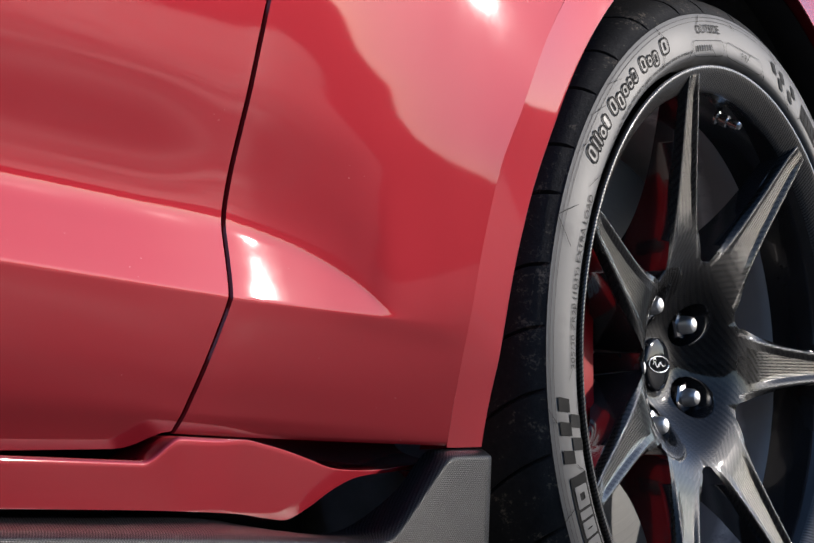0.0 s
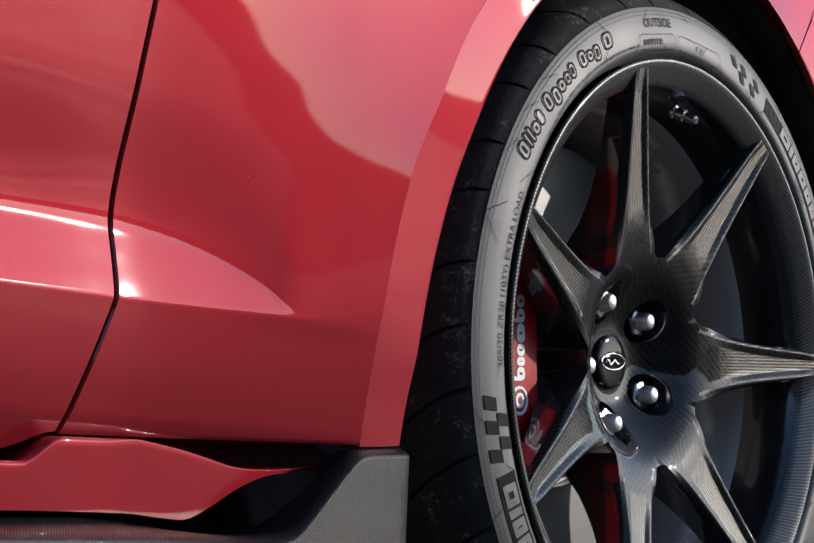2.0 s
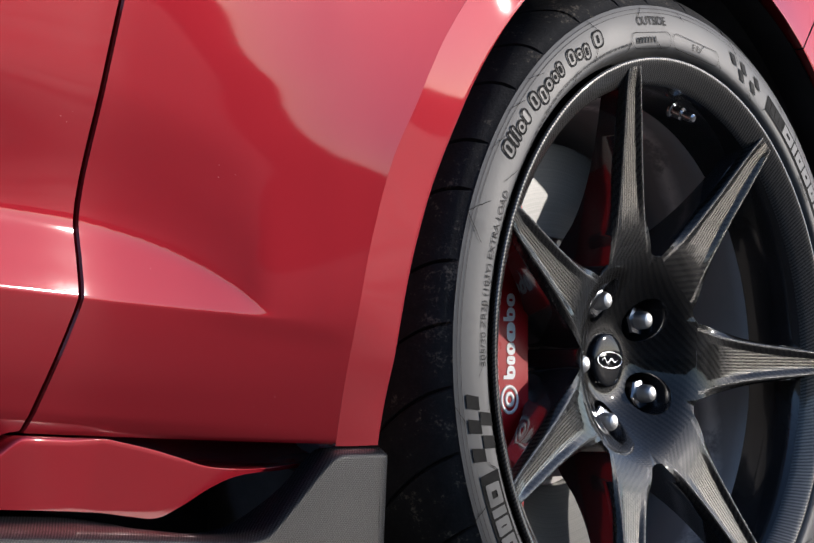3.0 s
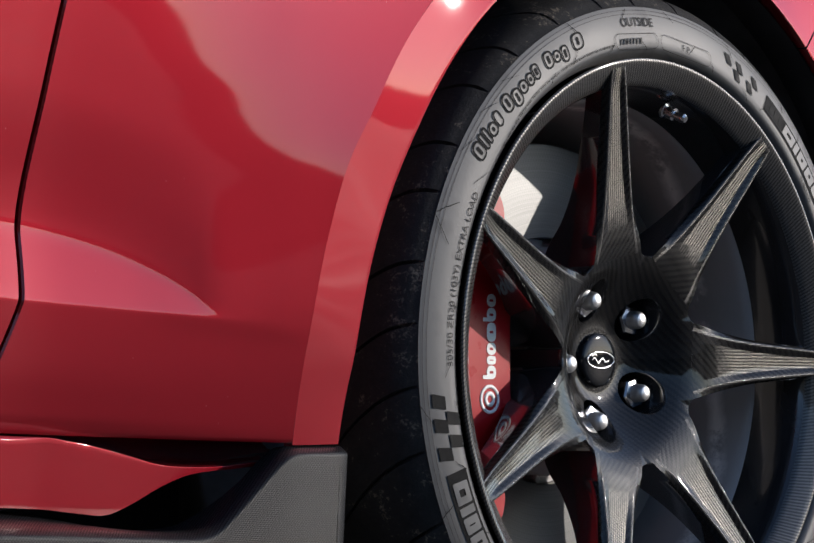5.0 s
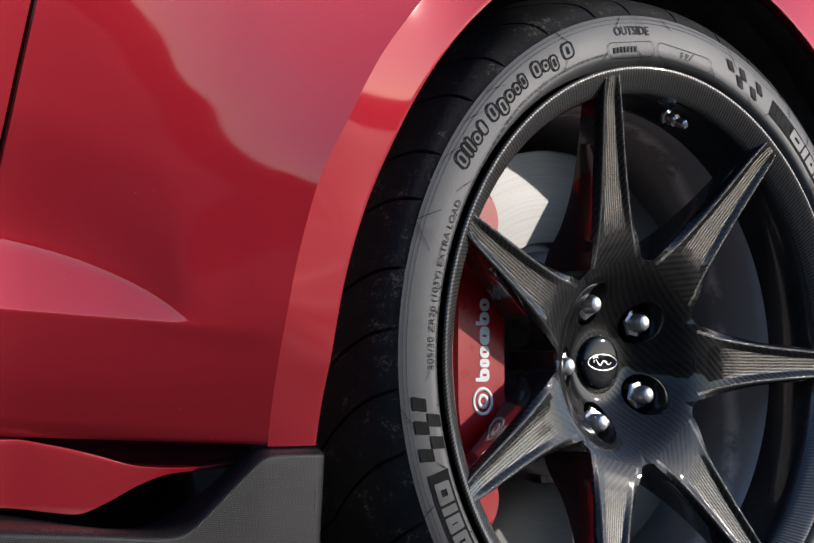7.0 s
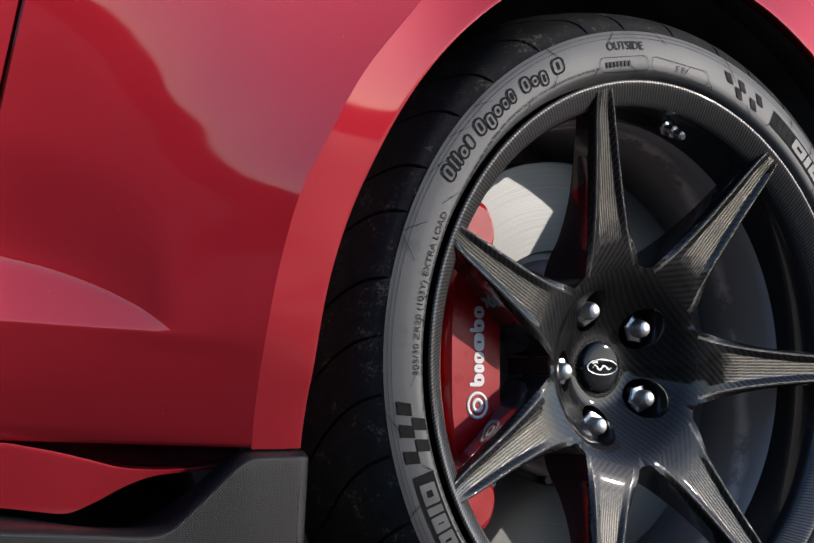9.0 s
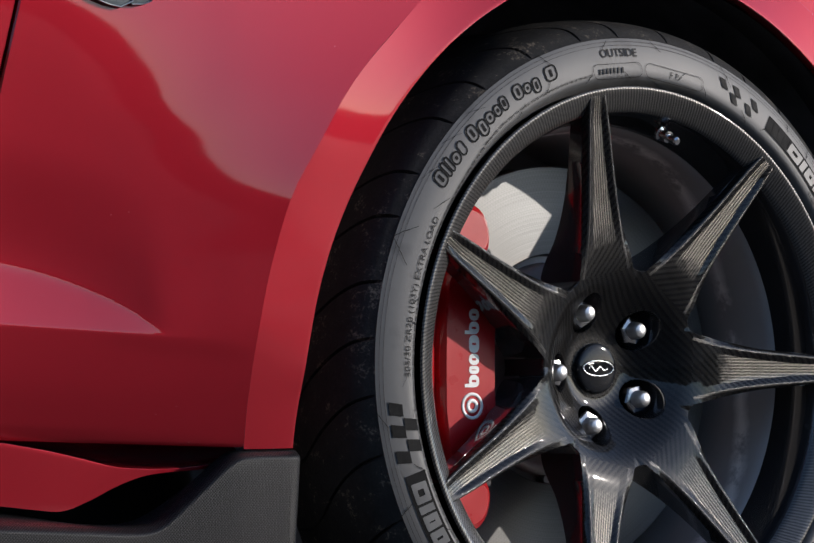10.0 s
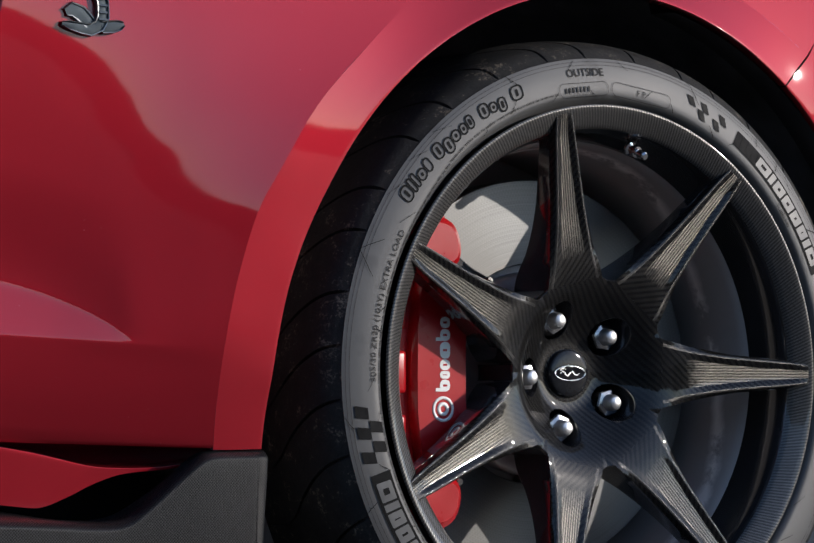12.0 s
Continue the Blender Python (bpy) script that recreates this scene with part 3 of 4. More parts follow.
def make_sill():
    rows = []
    xs = [-1.32 + 0.03 * k for k in range(17)] + [-0.82 + 0.005 * k for k in range(87)]
    for q in range(-11, 15):
        row = []
        for x in xs:
            top = 0.2615 + 0.035 * (-0.772 - x) if x < -0.772 else 0.2615
            top += (0.0158 - 0.035 * max(0.0, x + 0.737)) * step(-0.772, -0.737, x)
            cove = max(0.0, curve_value(COVE, x)) if x > -0.66 else 0.0
            edge = top - cove
            low = curve_value(SILL_LOW, x)
            y = curve_value(SILL_IN, x)
            lean = tuck(edge) - 0.0040 * step(-0.66, -0.74, x)
            nose = 0.0005 + 0.0027 * step(-0.655, -0.700, x)      # rounded upper edge
            if q < -4:
                t = (-q - 4) / 7
                row.append((x, y + lean + nose + 0.0500 * math.sin(t * math.pi / 2) - 0.02 * t * (cove < 0.002), edge + 0.0004 + (cove + 0.004 * step(-0.66, -0.60, x)) * (1 - math.cos(t * math.pi / 2))))
            elif q <= 0:
                t = radians(-q * 20)
                row.append((x, y + lean + nose * (1 - math.cos(t)), edge - nose * (1 - math.sin(t))))
            else:
                t = q / 14
                z = edge - nose + (low - edge + nose) * t
                row.append((x, y + lean + tuck(z) - tuck(edge - nose), z))
        rows.append(row)
    rows.append([(x, y + 0.02, z - 0.001) for x, y, z in rows[-1]])
    return sheet(rows)


part("sill", solid_normals(make_sill()), PAINT, car, "red sill panel narrowing to a ribbon behind the wheel", sharp=50)

# carbon side skirt with the upturned winglet
RIDGE = [(-1.32, 0.2320), (-0.945, 0.2180), (-0.80, 0.2120), (-0.688, 0.2070), (-0.60, 0.2020), (-0.56, 0.1995), (-0.541, 0.2000), (-0.526, 0.2045), (-0.504, 0.2205),
         (-0.480, 0.2395), (-0.461, 0.2540), (-0.452, 0.2590), (-0.443, 0.2608), (-0.420, 0.2612), (-0.392, 0.2612)]


def make_skirt():
    xs = [-1.32 + 0.03 * k for k in range(24)] + [-0.60 + 0.004 * k for k in range(52)] + [-0.3910, -0.3885]
    rows, uvs = [], []
    for x in xs:
        zr = curve_value(RIDGE, x)
        wing = step(-0.60, -0.50, x)
        inner_y = 0.076 - 0.046 * step(-0.58, -0.48, x)
        inner_z = (0.2270 + 0.03 * max(0.0, -0.80 - x)) * (1 - step(-0.74, -0.56, x)) + (zr + 0.0055) * step(-0.74, -0.56, x)
        tail = step(-0.3935, -0.3885, x) * 0.003
        back = -0.008 * (x > -0.40)
        pts = [(x + back, 0.016, 0.085), (x - 0.007 * 1 * (x > -0.398), 0.011, 0.150), (x, 0.0075 + tail, zr - 0.003), (x, 0.0078 + tail, zr - 0.0008), (x, 0.0095 + tail, zr + 0.0008),
               (x, 0.013 + tail, zr + 0.0032), (x, 0.019, zr + 0.0052), (x, 0.022 + (inner_y - 0.022) * 0.4, zr + 0.0055 + (inner_z - zr - 0.0055) * 0.4), (x, inner_y, inner_z), (x, inner_y + 0.001, inner_z - 0.006), (x, inner_y, 0.085)]
        rows.append(pts)
        run, uv = 0.0, []
        for i, p in enumerate(pts):
            run += math.dist(p, pts[i - 1]) if i else 0.0
            uv.append((x, run))
        uvs.append(uv)
    bm = sheet(rows, uvs)
    bm.verts.ensure_lookup_table()
    n = len(rows[0])
    bm.faces.new([bm.verts[len(bm.verts) - n + k] for k in range(n)])
    return finish(bm)


part("side_skirt", make_skirt(), CARBON_MATT, car, "satin carbon-fibre side skirt with an upturned winglet", sharp=50)

# black inner arch and floor behind the panels
bm = lathe([(0.400, 0.036), (0.415, 0.09), (0.42, 0.36), (0.02, 0.362)], 120, start=radians(-14), turn=radians(222))
part("wheel_arch_liner", bm, LINER, car, "dark plastic wheel-arch liner, colour lifted for haze")
# added dark strip that covers the sky's glint on the rolled edge
bm = lathe([(0.3797, 0.010), (0.3815, 0.020), (0.3840, 0.052), (0.4050, 0.064)], 40, start=radians(26), turn=radians(50))
part("arch_glint_cover", bm, DARK_TRIM, car, "dark strip added under the arch's edge to hide a glint")
bm = box(bmesh.new(), -1.32, -0.43, 0.160, 0.60, 0.10, 0.290)
part("underbody", bm, GAP, car, smooth=False)

# plain rest of the body behind the visible panels
bm = bmesh.new()
box(bm, -1.32, -0.44, 0.175, 1.80, 0.13, 0.790, 0.03)
box(bm, -0.47, 0.46, 0.420, 1.80, 0.16, 0.785, 0.03)
part("body_shell", bm, PAINT, car, "plain red body behind the side panels", smooth=False)

# ---- the front wheel ----
BARREL_PROFILE = [(0.2640, 0.0060), (0.2664, 0.0020), (0.2676, 0.0004), (0.2675, -0.0008), (0.2664, -0.0016), (0.2640, -0.0012), (0.2600, 0.0010), (0.2550, 0.0042), (0.2490, 0.0082), (0.2455, 0.0110), (0.2440, 0.0136)]
bm = lathe(BARREL_PROFILE, 240)
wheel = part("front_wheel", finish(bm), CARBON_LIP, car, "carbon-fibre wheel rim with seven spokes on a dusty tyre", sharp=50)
bm = lathe([(0.2441, 0.0134), (0.2425, 0.0165), (0.2400, 0.0260), (0.2382, 0.0450), (0.2372, 0.0600), (0.2366, 0.0660)], 200)
part("rim_well", finish(bm), GLOSS_BLACK, wheel, "gloss black inner edge of the rim")
bm = lathe([(0.2364, 0.0655), (0.2340, 0.0680), (0.2320, 0.0760), (0.2290, 0.1100), (0.2290, 0.1900), (0.2380, 0.2600), (0.2480, 0.2780), (0.0200, 0.2800)], 200)
part("barrel", finish(bm), BARREL, wheel, "matt grey coated wheel barrel with scuffs", sharp=50)

DISH = [(0.0235, 0.0748), (0.0320, 0.0746), (0.0400, 0.0725), (0.0500, 0.0668), (0.0600, 0.0592), (0.0700, 0.0508), (0.0780, 0.0440), (0.0850, 0.0388), (0.0920, 0.0350), (0.1000, 0.0320), (0.1120, 0.0288), (0.1250, 0.0260)]
SPOKE = [  # r, half width at the ridges, half width of the bevel, y of the face, y of the back
    (0.0785, 0.0290, 0.0345, 0.0430, 0.0940), (0.0870, 0.0295, 0.0352, 0.0365, 0.0940), (0.0930, 0.0285, 0.0346, 0.0335, 0.0935), (0.0990, 0.0272, 0.0334, 0.0314, 0.0920),
    (0.1060, 0.0255, 0.0318, 0.0297, 0.0890), (0.1150, 0.0236, 0.0299, 0.0278, 0.0830), (0.1300, 0.0210, 0.0272, 0.0248, 0.0710), (0.1560, 0.0176, 0.0231, 0.0198, 0.0570), (0.1850, 0.0150, 0.0191, 0.0145, 0.0465), (0.2150, 0.0130, 0.0164, 0.0090, 0.0375),
    (0.2400, 0.0112, 0.0142, 0.0044, 0.0310), (0.2530, 0.0100, 0.0127, 0.0018, 0.0265), (0.2600, 0.0092, 0.0118, 0.0004, 0.0230), (0.2648, 0.0086, 0.0110, 0.0000, 0.0200)]
TABLE = {k: [(q[0], q[k]) for q in SPOKE] for k in (1, 2, 3, 4)}
ROOT = 0.0920                  # where the spokes leave the hub's surface


def panel_half(r):
    return curve_value(TABLE[1], r) * (0.66 - 0.24 * step(0.12, 0.25, r))


def section(r):
    """Half of a spoke's front at r: (aside, depth below its face), from the outer edge to the middle."""
    w1, w2 = curve_value(TABLE[1], r), curve_value(TABLE[2], r)
    sunk = 0.0030 * step(0.100, 0.165, r) * step(0.264, 0.236, r)
    pw, drop = panel_half(r), 0.0072 * step(0.098, 0.175, r) + 0.0012
    out, inn = min(0.0020, (w2 - w1) * 0.45), min(0.0032, (w1 - pw) * 0.55)
    ridge = [(-w1 + d * (out if d < 0 else inn), (0.0009 if d < 0 else 0.30 * sunk) * d * d) for d in (-1.0, -0.66, -0.33, 0.0, 0.33, 0.66, 1.0)]
    return [(-w2, drop), (-w2 + 0.0004, drop * 0.80), (-w2 + 0.0011, drop * 0.60)] + ridge + [(-pw - 0.0014, sunk * 0.80), (-pw - 0.0006, sunk * 0.95), (-pw, sunk), (-pw * 0.5, sunk), (0.0, sunk)]


def front_y(r, sd):
    """Depth of the wheel's front at r along a spoke and sd aside of it."""
    own = step(0.094, 0.124, r)
    y = (curve_value(DISH, min(0.125, math.hypot(r, sd))) + 0.25 * max(0.0, abs(sd) - 0.036)) * (1 - own)
    if own > 0:
        pts = section(r)
        a = -abs(sd)
        d = pts[0][1] + 0.3 * max(0.0, pts[0][0] - a)
        for (a0, d0), (a1, d1) in zip(pts, pts[1:]):
            if a0 <= a <= a1:
                d = d0 + (d1 - d0) * (a - a0) / max(1e-9, a1 - a0)
                break
        y += (curve_value(TABLE[3], r) + d) * own
    return y


def make_spoke():
    """One spoke along +x from the axis: a sunk ribbed panel between two rounded ridges, flowing into the hub's dish."""
    rows, uvs = [], []
    for k in range(73):
        r = ROOT + (0.2648 - ROOT) * k / 72
        w2, yf, yb = (curve_value(TABLE[j], r) for j in (2, 3, 4))
        pw = panel_half(r)
        line = [(-w2 * 0.93, yb), (-w2 - 0.0004, yf + 0.30 * (yb - yf))]
        line += [(sd, front_y(r, sd)) for sd, d in section(r)[:-1]]
        line = line + [(-a, b) for a, b in reversed(line)]
        rows.append([(r, y, sd) for sd, y in line])
        run, uv = 0.0, []
        for i, (sd, y) in enumerate(line):
            run += math.dist(line[i - 1], (sd, y)) if i else 0.0
            uv.append(run)
        uvs.append([(r, (q - uv[-1] / 2) if abs(line[i][0]) > pw * 1.02 or r < 0.104 else line[i][0]) for i, q in enumerate(uv)])
    bm = sheet(rows, uvs)
    bm.verts.ensure_lookup_table()
    return finish(bm)


first = part("spoke", make_spoke(), CARBON, wheel, "glossy woven carbon spoke with raised edges", sharp=40)
for f in first.data.polygons:
    column = f.index % 31
    column = min(column, 30 - column)
    if column < 2:
        f.material_index = 1
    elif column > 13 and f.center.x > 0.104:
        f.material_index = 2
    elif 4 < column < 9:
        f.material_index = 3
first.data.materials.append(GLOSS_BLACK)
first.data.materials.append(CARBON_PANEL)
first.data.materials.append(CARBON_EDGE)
first.matrix_basis = Matrix.Translation((0, 0, ZC))
for k in range(1, 7):
    o = new("spoke", first.data)
    o.parent = wheel
    o["label"] = first["label"]
    o.matrix_basis = Matrix.Translation((0, 0, ZC)) @ Matrix.Rotation(-2 * math.pi * k / 7, 4, "Y")

# web between the spokes' roots, and the hub face with five lug wells
LUG_ANGLES = [radians(184.5 + 72 * k) for k in range(5)]


def hub_outline():
    """The hub's edge as (x, z, open): across each spoke's root, then round the blunt gap to the next one."""
    out = []
    for k in range(7):
        a = 2 * math.pi * k / 7
        half = [(ROOT, sd, 0) for sd, _ in section(ROOT)]
        across = half + [(r, -sd, o) for r, sd, o in reversed(half[:-1])]
        side = [(r, curve_value(TABLE[2], r), 1) for r in (0.0912,)]
        for deg, r in ((21.4, 0.0973), (22.2, 0.0968), (23.1, 0.0964), (24.4, 0.0962)):
            side.append((r * math.cos(radians(deg)), r * math.sin(radians(deg)), 1))
        across[-1] = (*across[-1][:2], 1)
        back = [(r, -sd, 1) for r, sd, _ in reversed(side)]
        mid = [(0.0961 * math.cos(math.pi / 7), -0.0961 * math.sin(math.pi / 7), 1)]
        for r, sd, o in mid + back + across + side:
            out.append((r * math.cos(a) - sd * math.sin(a), r * math.sin(a) + sd * math.cos(a), o))
    return out


def hub_y(x, z):
    turn = 2 * math.pi / 7
    a = math.atan2(z, x)
    a -= turn * round(a / turn)
    r = math.hypot(x, z)
    return front_y(r * math.cos(a), r * math.sin(a))


def make_hub():
    bm = bmesh.new()
    lay = bm.loops.layers.uv.verify()

    def loop(points):
        vs = [bm.verts.new((x, 0.0, ZC + z)) for x, z in points]
        return vs, [bm.edges.new((vs[k], vs[(k + 1) % len(vs)])) for k in range(len(vs))]

    def circle(cx, cz, r, n):
        return loop([(cx + r * math.cos(2 * math.pi * k / n), cz + r * math.sin(2 * math.pi * k / n)) for k in range(n)])
    ring = hub_outline()
    outer, e0 = loop([p[:2] for p in ring])
    inner, e1 = circle(0, 0, 0.0235, 64)
    wells = [circle(0.05715 * math.cos(a), 0.05715 * math.sin(a), 0.0196, 40) for a in LUG_ANGLES]
    bmesh.ops.triangle_fill(bm, edges=e0 + e1 + [e for _, es in wells for e in es], use_beauty=True)
    for _ in range(6):
        inside = [e for e in bm.edges if len(e.link_faces) == 2 and e.calc_length() > 0.0028]
        bmesh.ops.subdivide_edges(bm, edges=inside, cuts=1)
        bmesh.ops.triangulate(bm, faces=bm.faces)
    for v in bm.verts:
        v.co.y = hub_y(v.co.x, v.co.z - ZC)
    for f in bm.faces:
        for c in f.loops:
            c[lay].uv = (c.vert.co.x, c.vert.co.z)
    return solid_normals(bm)


hub = part("hub", make_hub(), [CARBON, GLOSS_BLACK], wheel, "woven carbon hub face with five lug wells", sharp=50)
# true normals of the dished face, so that it shines evenly
bent_normals = []
for v in hub.data.vertices:
    x, z, e = v.co.x, v.co.z - ZC, 0.0006
    if abs(v.co.y - hub_y(x, z)) < 1e-5:
        slope_x, slope_z = (hub_y(x + e, z) - hub_y(x - e, z)) / (2 * e), (hub_y(x, z + e) - hub_y(x, z - e)) / (2 * e)
        bent_normals.append(Vector((slope_x, -1, slope_z)).normalized())
    else:
        bent_normals.append(Vector((0, 0, 0)))
hub.data.normals_split_custom_set_from_vertices(bent_normals)


def make_well(a):
    """A lug well: a rounded rim, a deep bore and its floor."""
    cx, cz = 0.05715 * math.cos(a), 0.05715 * math.sin(a)
    rows, uvs = [], []
    for r, deep, floor_y in ((0.0196, 0.0, 0), (0.0192, 0.0006, 0), (0.0188, 0.0022, 0), (0.0186, 0.0040, 0), (0.0174, 0.0, 0.0990), (0.0040, 0.0, 0.0992)):
        row = []
        for k in range(40):
            c, d = math.cos(2 * math.pi * k / 40), math.sin(2 * math.pi * k / 40)
            row.append((cx + r * c, floor_y or hub_y(cx + 0.0196 * c, cz + 0.0196 * d) + deep, ZC + cz + r * d))
        rows.append(row)
        uvs.append([(p[0], p[2]) for p in row])
    return solid_normals(sheet(rows, uvs, closed=True))


for a in LUG_ANGLES:
    part("lug_well", make_well(a), GLOSS_BLACK, wheel, "deep gloss black lug well", sharp=60)

# rounded edge and wall of each gap between the spokes
ring = hub_outline()
n = len(ring)
edge = [Vector((x, hub_y(x, z), ZC + z)) for x, z, _ in ring]
starts = [k for k in range(n) if ring[k][2] and not ring[k - 1][2]]
for k0 in starts:
    rows, uvs = [[] for _ in range(5)], [[] for _ in range(5)]
    k = k0
    while True:
        p, d = edge[k % n], edge[(k + 1) % n] - edge[k % n - 1]
        w = Vector((d.z, 0, -d.x)).normalized()
        for i, (out, deep) in enumerate(((0.0, 0.0), (0.0006, 0.0004), (0.0011, 0.0014), (0.0012, 0.0040), (0.0012, None))):
            q = (p.x + w.x * out, 0.092 if deep is None else p.y + deep, p.z + w.z * out)
            rows[i].append(q)
            uvs[i].append((q[0], q[2]))
        k += 1
        if not ring[(k - 1) % n][2]:
            break
    bm = sheet(rows, uvs)
    bm.faces.ensure_lookup_table()
    per = len(rows[0]) - 1
    for k, f in enumerate(bm.faces):
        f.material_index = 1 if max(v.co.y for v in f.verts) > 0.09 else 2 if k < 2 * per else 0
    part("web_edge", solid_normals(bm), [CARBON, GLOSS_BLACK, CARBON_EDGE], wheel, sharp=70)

cap = part("centre_cap", finish(lathe([(0.0246, 0.0800), (0.0248, 0.0722), (0.0240, 0.0702), (0.0224, 0.0695), (0.0180, 0.0690), (0.0110, 0.0686), (0.0004, 0.0684)], 72)), CAP_BLACK, wheel, "gloss black centre cap with a small silver oval", sharp=60)


def flat_ring(bm, cx, cz, rx, rz, width, y, n=48, thick=0.0006):
    rows = []
    for d, yy in ((0, y + thick), (0, y), (-width, y), (-width, y + thick)):
        rows.append([(cx + (rx + d) * math.cos(2 * math.pi * k / n), yy, cz + (rz + d) * math.sin(2 * math.pi * k / n)) for k in range(n)])
    return sheet(rows, closed=True, bm=bm)


def make_nut():
    bm = bmesh.new()
    rings = []
    for r, y, six in ((0.0152, 0.0985, False), (0.0152, 0.0925, False), (0.0150, 0.0905, False), (0.0138, 0.0900, True), (0.0138, 0.0694, True), (0.0126, 0.0676, True), (0.0088, 0.0668, False), (0.0084, 0.0645, False), (0.0083, 0.0605, False),
                      (0.0077, 0.0575, False), (0.0063, 0.0552, False), (0.0041, 0.0539, False), (0.0015, 0.0534, False)):
        ring = []
        for k in range(36):
            a = 2 * math.pi * k / 36
            q = r if not six else r * 0.94 / math.cos((a % (math.pi / 3)) - math.pi / 6)
            ring.append((q * math.cos(a), y, q * math.sin(a)))
        rings.append(ring)
    bm = sheet(rings, closed=True)
    bm.verts.ensure_lookup_table()
    bm.faces.new([bm.verts[len(bm.verts) - 36 + k] for k in range(36)])
    for f in bm.faces:
        f.material_index = 1 if max(v.co.y for v in f.verts) < 0.0669 else 0
    return finish(bm)


nut = None
for k, a in enumerate(LUG_ANGLES):
    if nut is None:
        nut = part("lug_nut", make_nut(), [NUT_CHROME, NUT_DOME], wheel, "domed chrome lug nut", sharp=28)
        o = nut
    else:
        o = new("lug_nut", nut.data)
        o.parent = wheel
        o["label"] = nut["label"]
    o.matrix_basis = Matrix.Translation(at(0.05715, a, 0)) @ Matrix.Rotation(0.4 * k, 4, "Y")


def rod(bm, a, b, profile, n=20):
    """A turned pin from a to b: profile of (share of the way, radius)."""
    a, b = Vector(a), Vector(b)
    q = (b - a).to_track_quat("Z", "Y").to_matrix()
    rows = [[a + (b - a) * t + q @ Vector((r * math.cos(2 * math.pi * k / n), r * math.sin(2 * math.pi * k / n), 0)) for k in range(n)] for t, r in profile]
    return sheet(rows, closed=True, bm=bm)


va = radians(77.0)
bm = rod(bmesh.new(), at(0.2345, va + 0.015, 0.0330), at(0.2246, va - 0.004, 0.0100),
         [(0, 0.0075), (0.10, 0.0075), (0.16, 0.0046), (0.22, 0.0046), (0.24, 0.0060), (0.48, 0.0060), (0.50, 0.0034), (0.60, 0.0034), (0.62, 0.0044), (0.92, 0.0044), (1.0, 0.0030), (1.0, 0.0002)])
part("valve_stem", finish(bm), VALVE_STEEL, wheel, "short metal tyre valve", sharp=30)

# ---- tyre ----
SIDE = [(0.2600, 0.0500), (0.2640, 0.0220), (0.2676, 0.0100), (0.2695, 0.0072), (0.2710, 0.0050), (0.2726, 0.0026), (0.2743, 0.0006), (0.2760, -0.0008), (0.2780, -0.0016), (0.2840, -0.0014), (0.2920, -0.0006), (0.2980, 0.0004), (0.3060, 0.0024), (0.3110, 0.0040), (0.3135, 0.0050)]
SHOULDER = [(0.3135, 0.0050), (0.3146, 0.0064), (0.3195, 0.0098), (0.3235, 0.0138), (0.3275, 0.0195), (0.3295, 0.0240), (0.3315, 0.0300), (0.3335, 0.0380), (0.3350, 0.0460), (0.3362, 0.0550), (0.3378, 0.0680), (0.3392, 0.0900)]
CROWN = [(0.3392, 0.0900), (0.3400, 0.1200), (0.3400, 0.2000), (0.3392, 0.2300), (0.3360, 0.2700), (0.3250, 0.3050), (0.3000, 0.3150), (0.2700, 0.2950)]


def side_y(r):
    return curve_value(SIDE, r)


tyre = part("tyre", finish(lathe(SIDE, 240)), RUBBER, wheel, "dusty black low-profile tyre sidewall")


# uneven pitch of the shoulder grooves, in degrees
PITCHES = [8.7, 11.6, 11.4, 9.2, 11.3, 8.1, 11.1, 9.2, 9.2, 9.6, 11.2, 8.4, 9.3, 11.4, 10.2, 8.3, 11.3, 9.4]


def make_tread_band():
    n = 1680
    starts, a = [], 95.3
    while a < 95.3 + 359 - 6:
        starts.append(a)
        a += PITCHES[len(starts) % len(PITCHES) - 1]
    cut = set()
    for a in starts:
        c = round(a / 360 * n)
        cut.update(((c - 1) % n, c % n))
    rows = []
    prof = SHOULDER + CROWN[1:]
    for i, (r, y) in enumerate(prof):
        sweep = radians(330.0 * min(0.10, max(0.0, y - 0.005)) ** 1.45)        # the grooves sweep back across the shoulder
        row = []
        for k in range(n):
            d = 0.0
            if 2 <= i <= 14 and k in cut:
                d = 0.0026 if i == 2 else 0.0052
            if i >= 10 and abs(y - 0.12) < 0.001:
                d = 0.006
            row.append(at(r - d, 2 * math.pi * k / n + sweep, y + d * 0.4))
        rows.append(row)
    return finish(sheet(rows, closed=True))


part("tread", make_tread_band(), TREAD, wheel, "grooved tread with brown road dust", sharp=30)


# ---- writing and prints on the sidewall: bent round the tyre, reading clockwise ----
def bent(bm_out, flat, r0, a_mid, lift):
    """Bends flat pieces of (x, z) polygons onto the sidewall: x runs clockwise, z outwards from r0."""
    for poly in flat:
        vs = []
        for x, z in poly:
            r = r0 + z
            vs.append(bm_out.verts.new(at(r, a_mid - x / r0, side_y(r) - lift)))
        try:
            bm_out.faces.new(vs)
        except ValueError:
            pass
    return bm_out


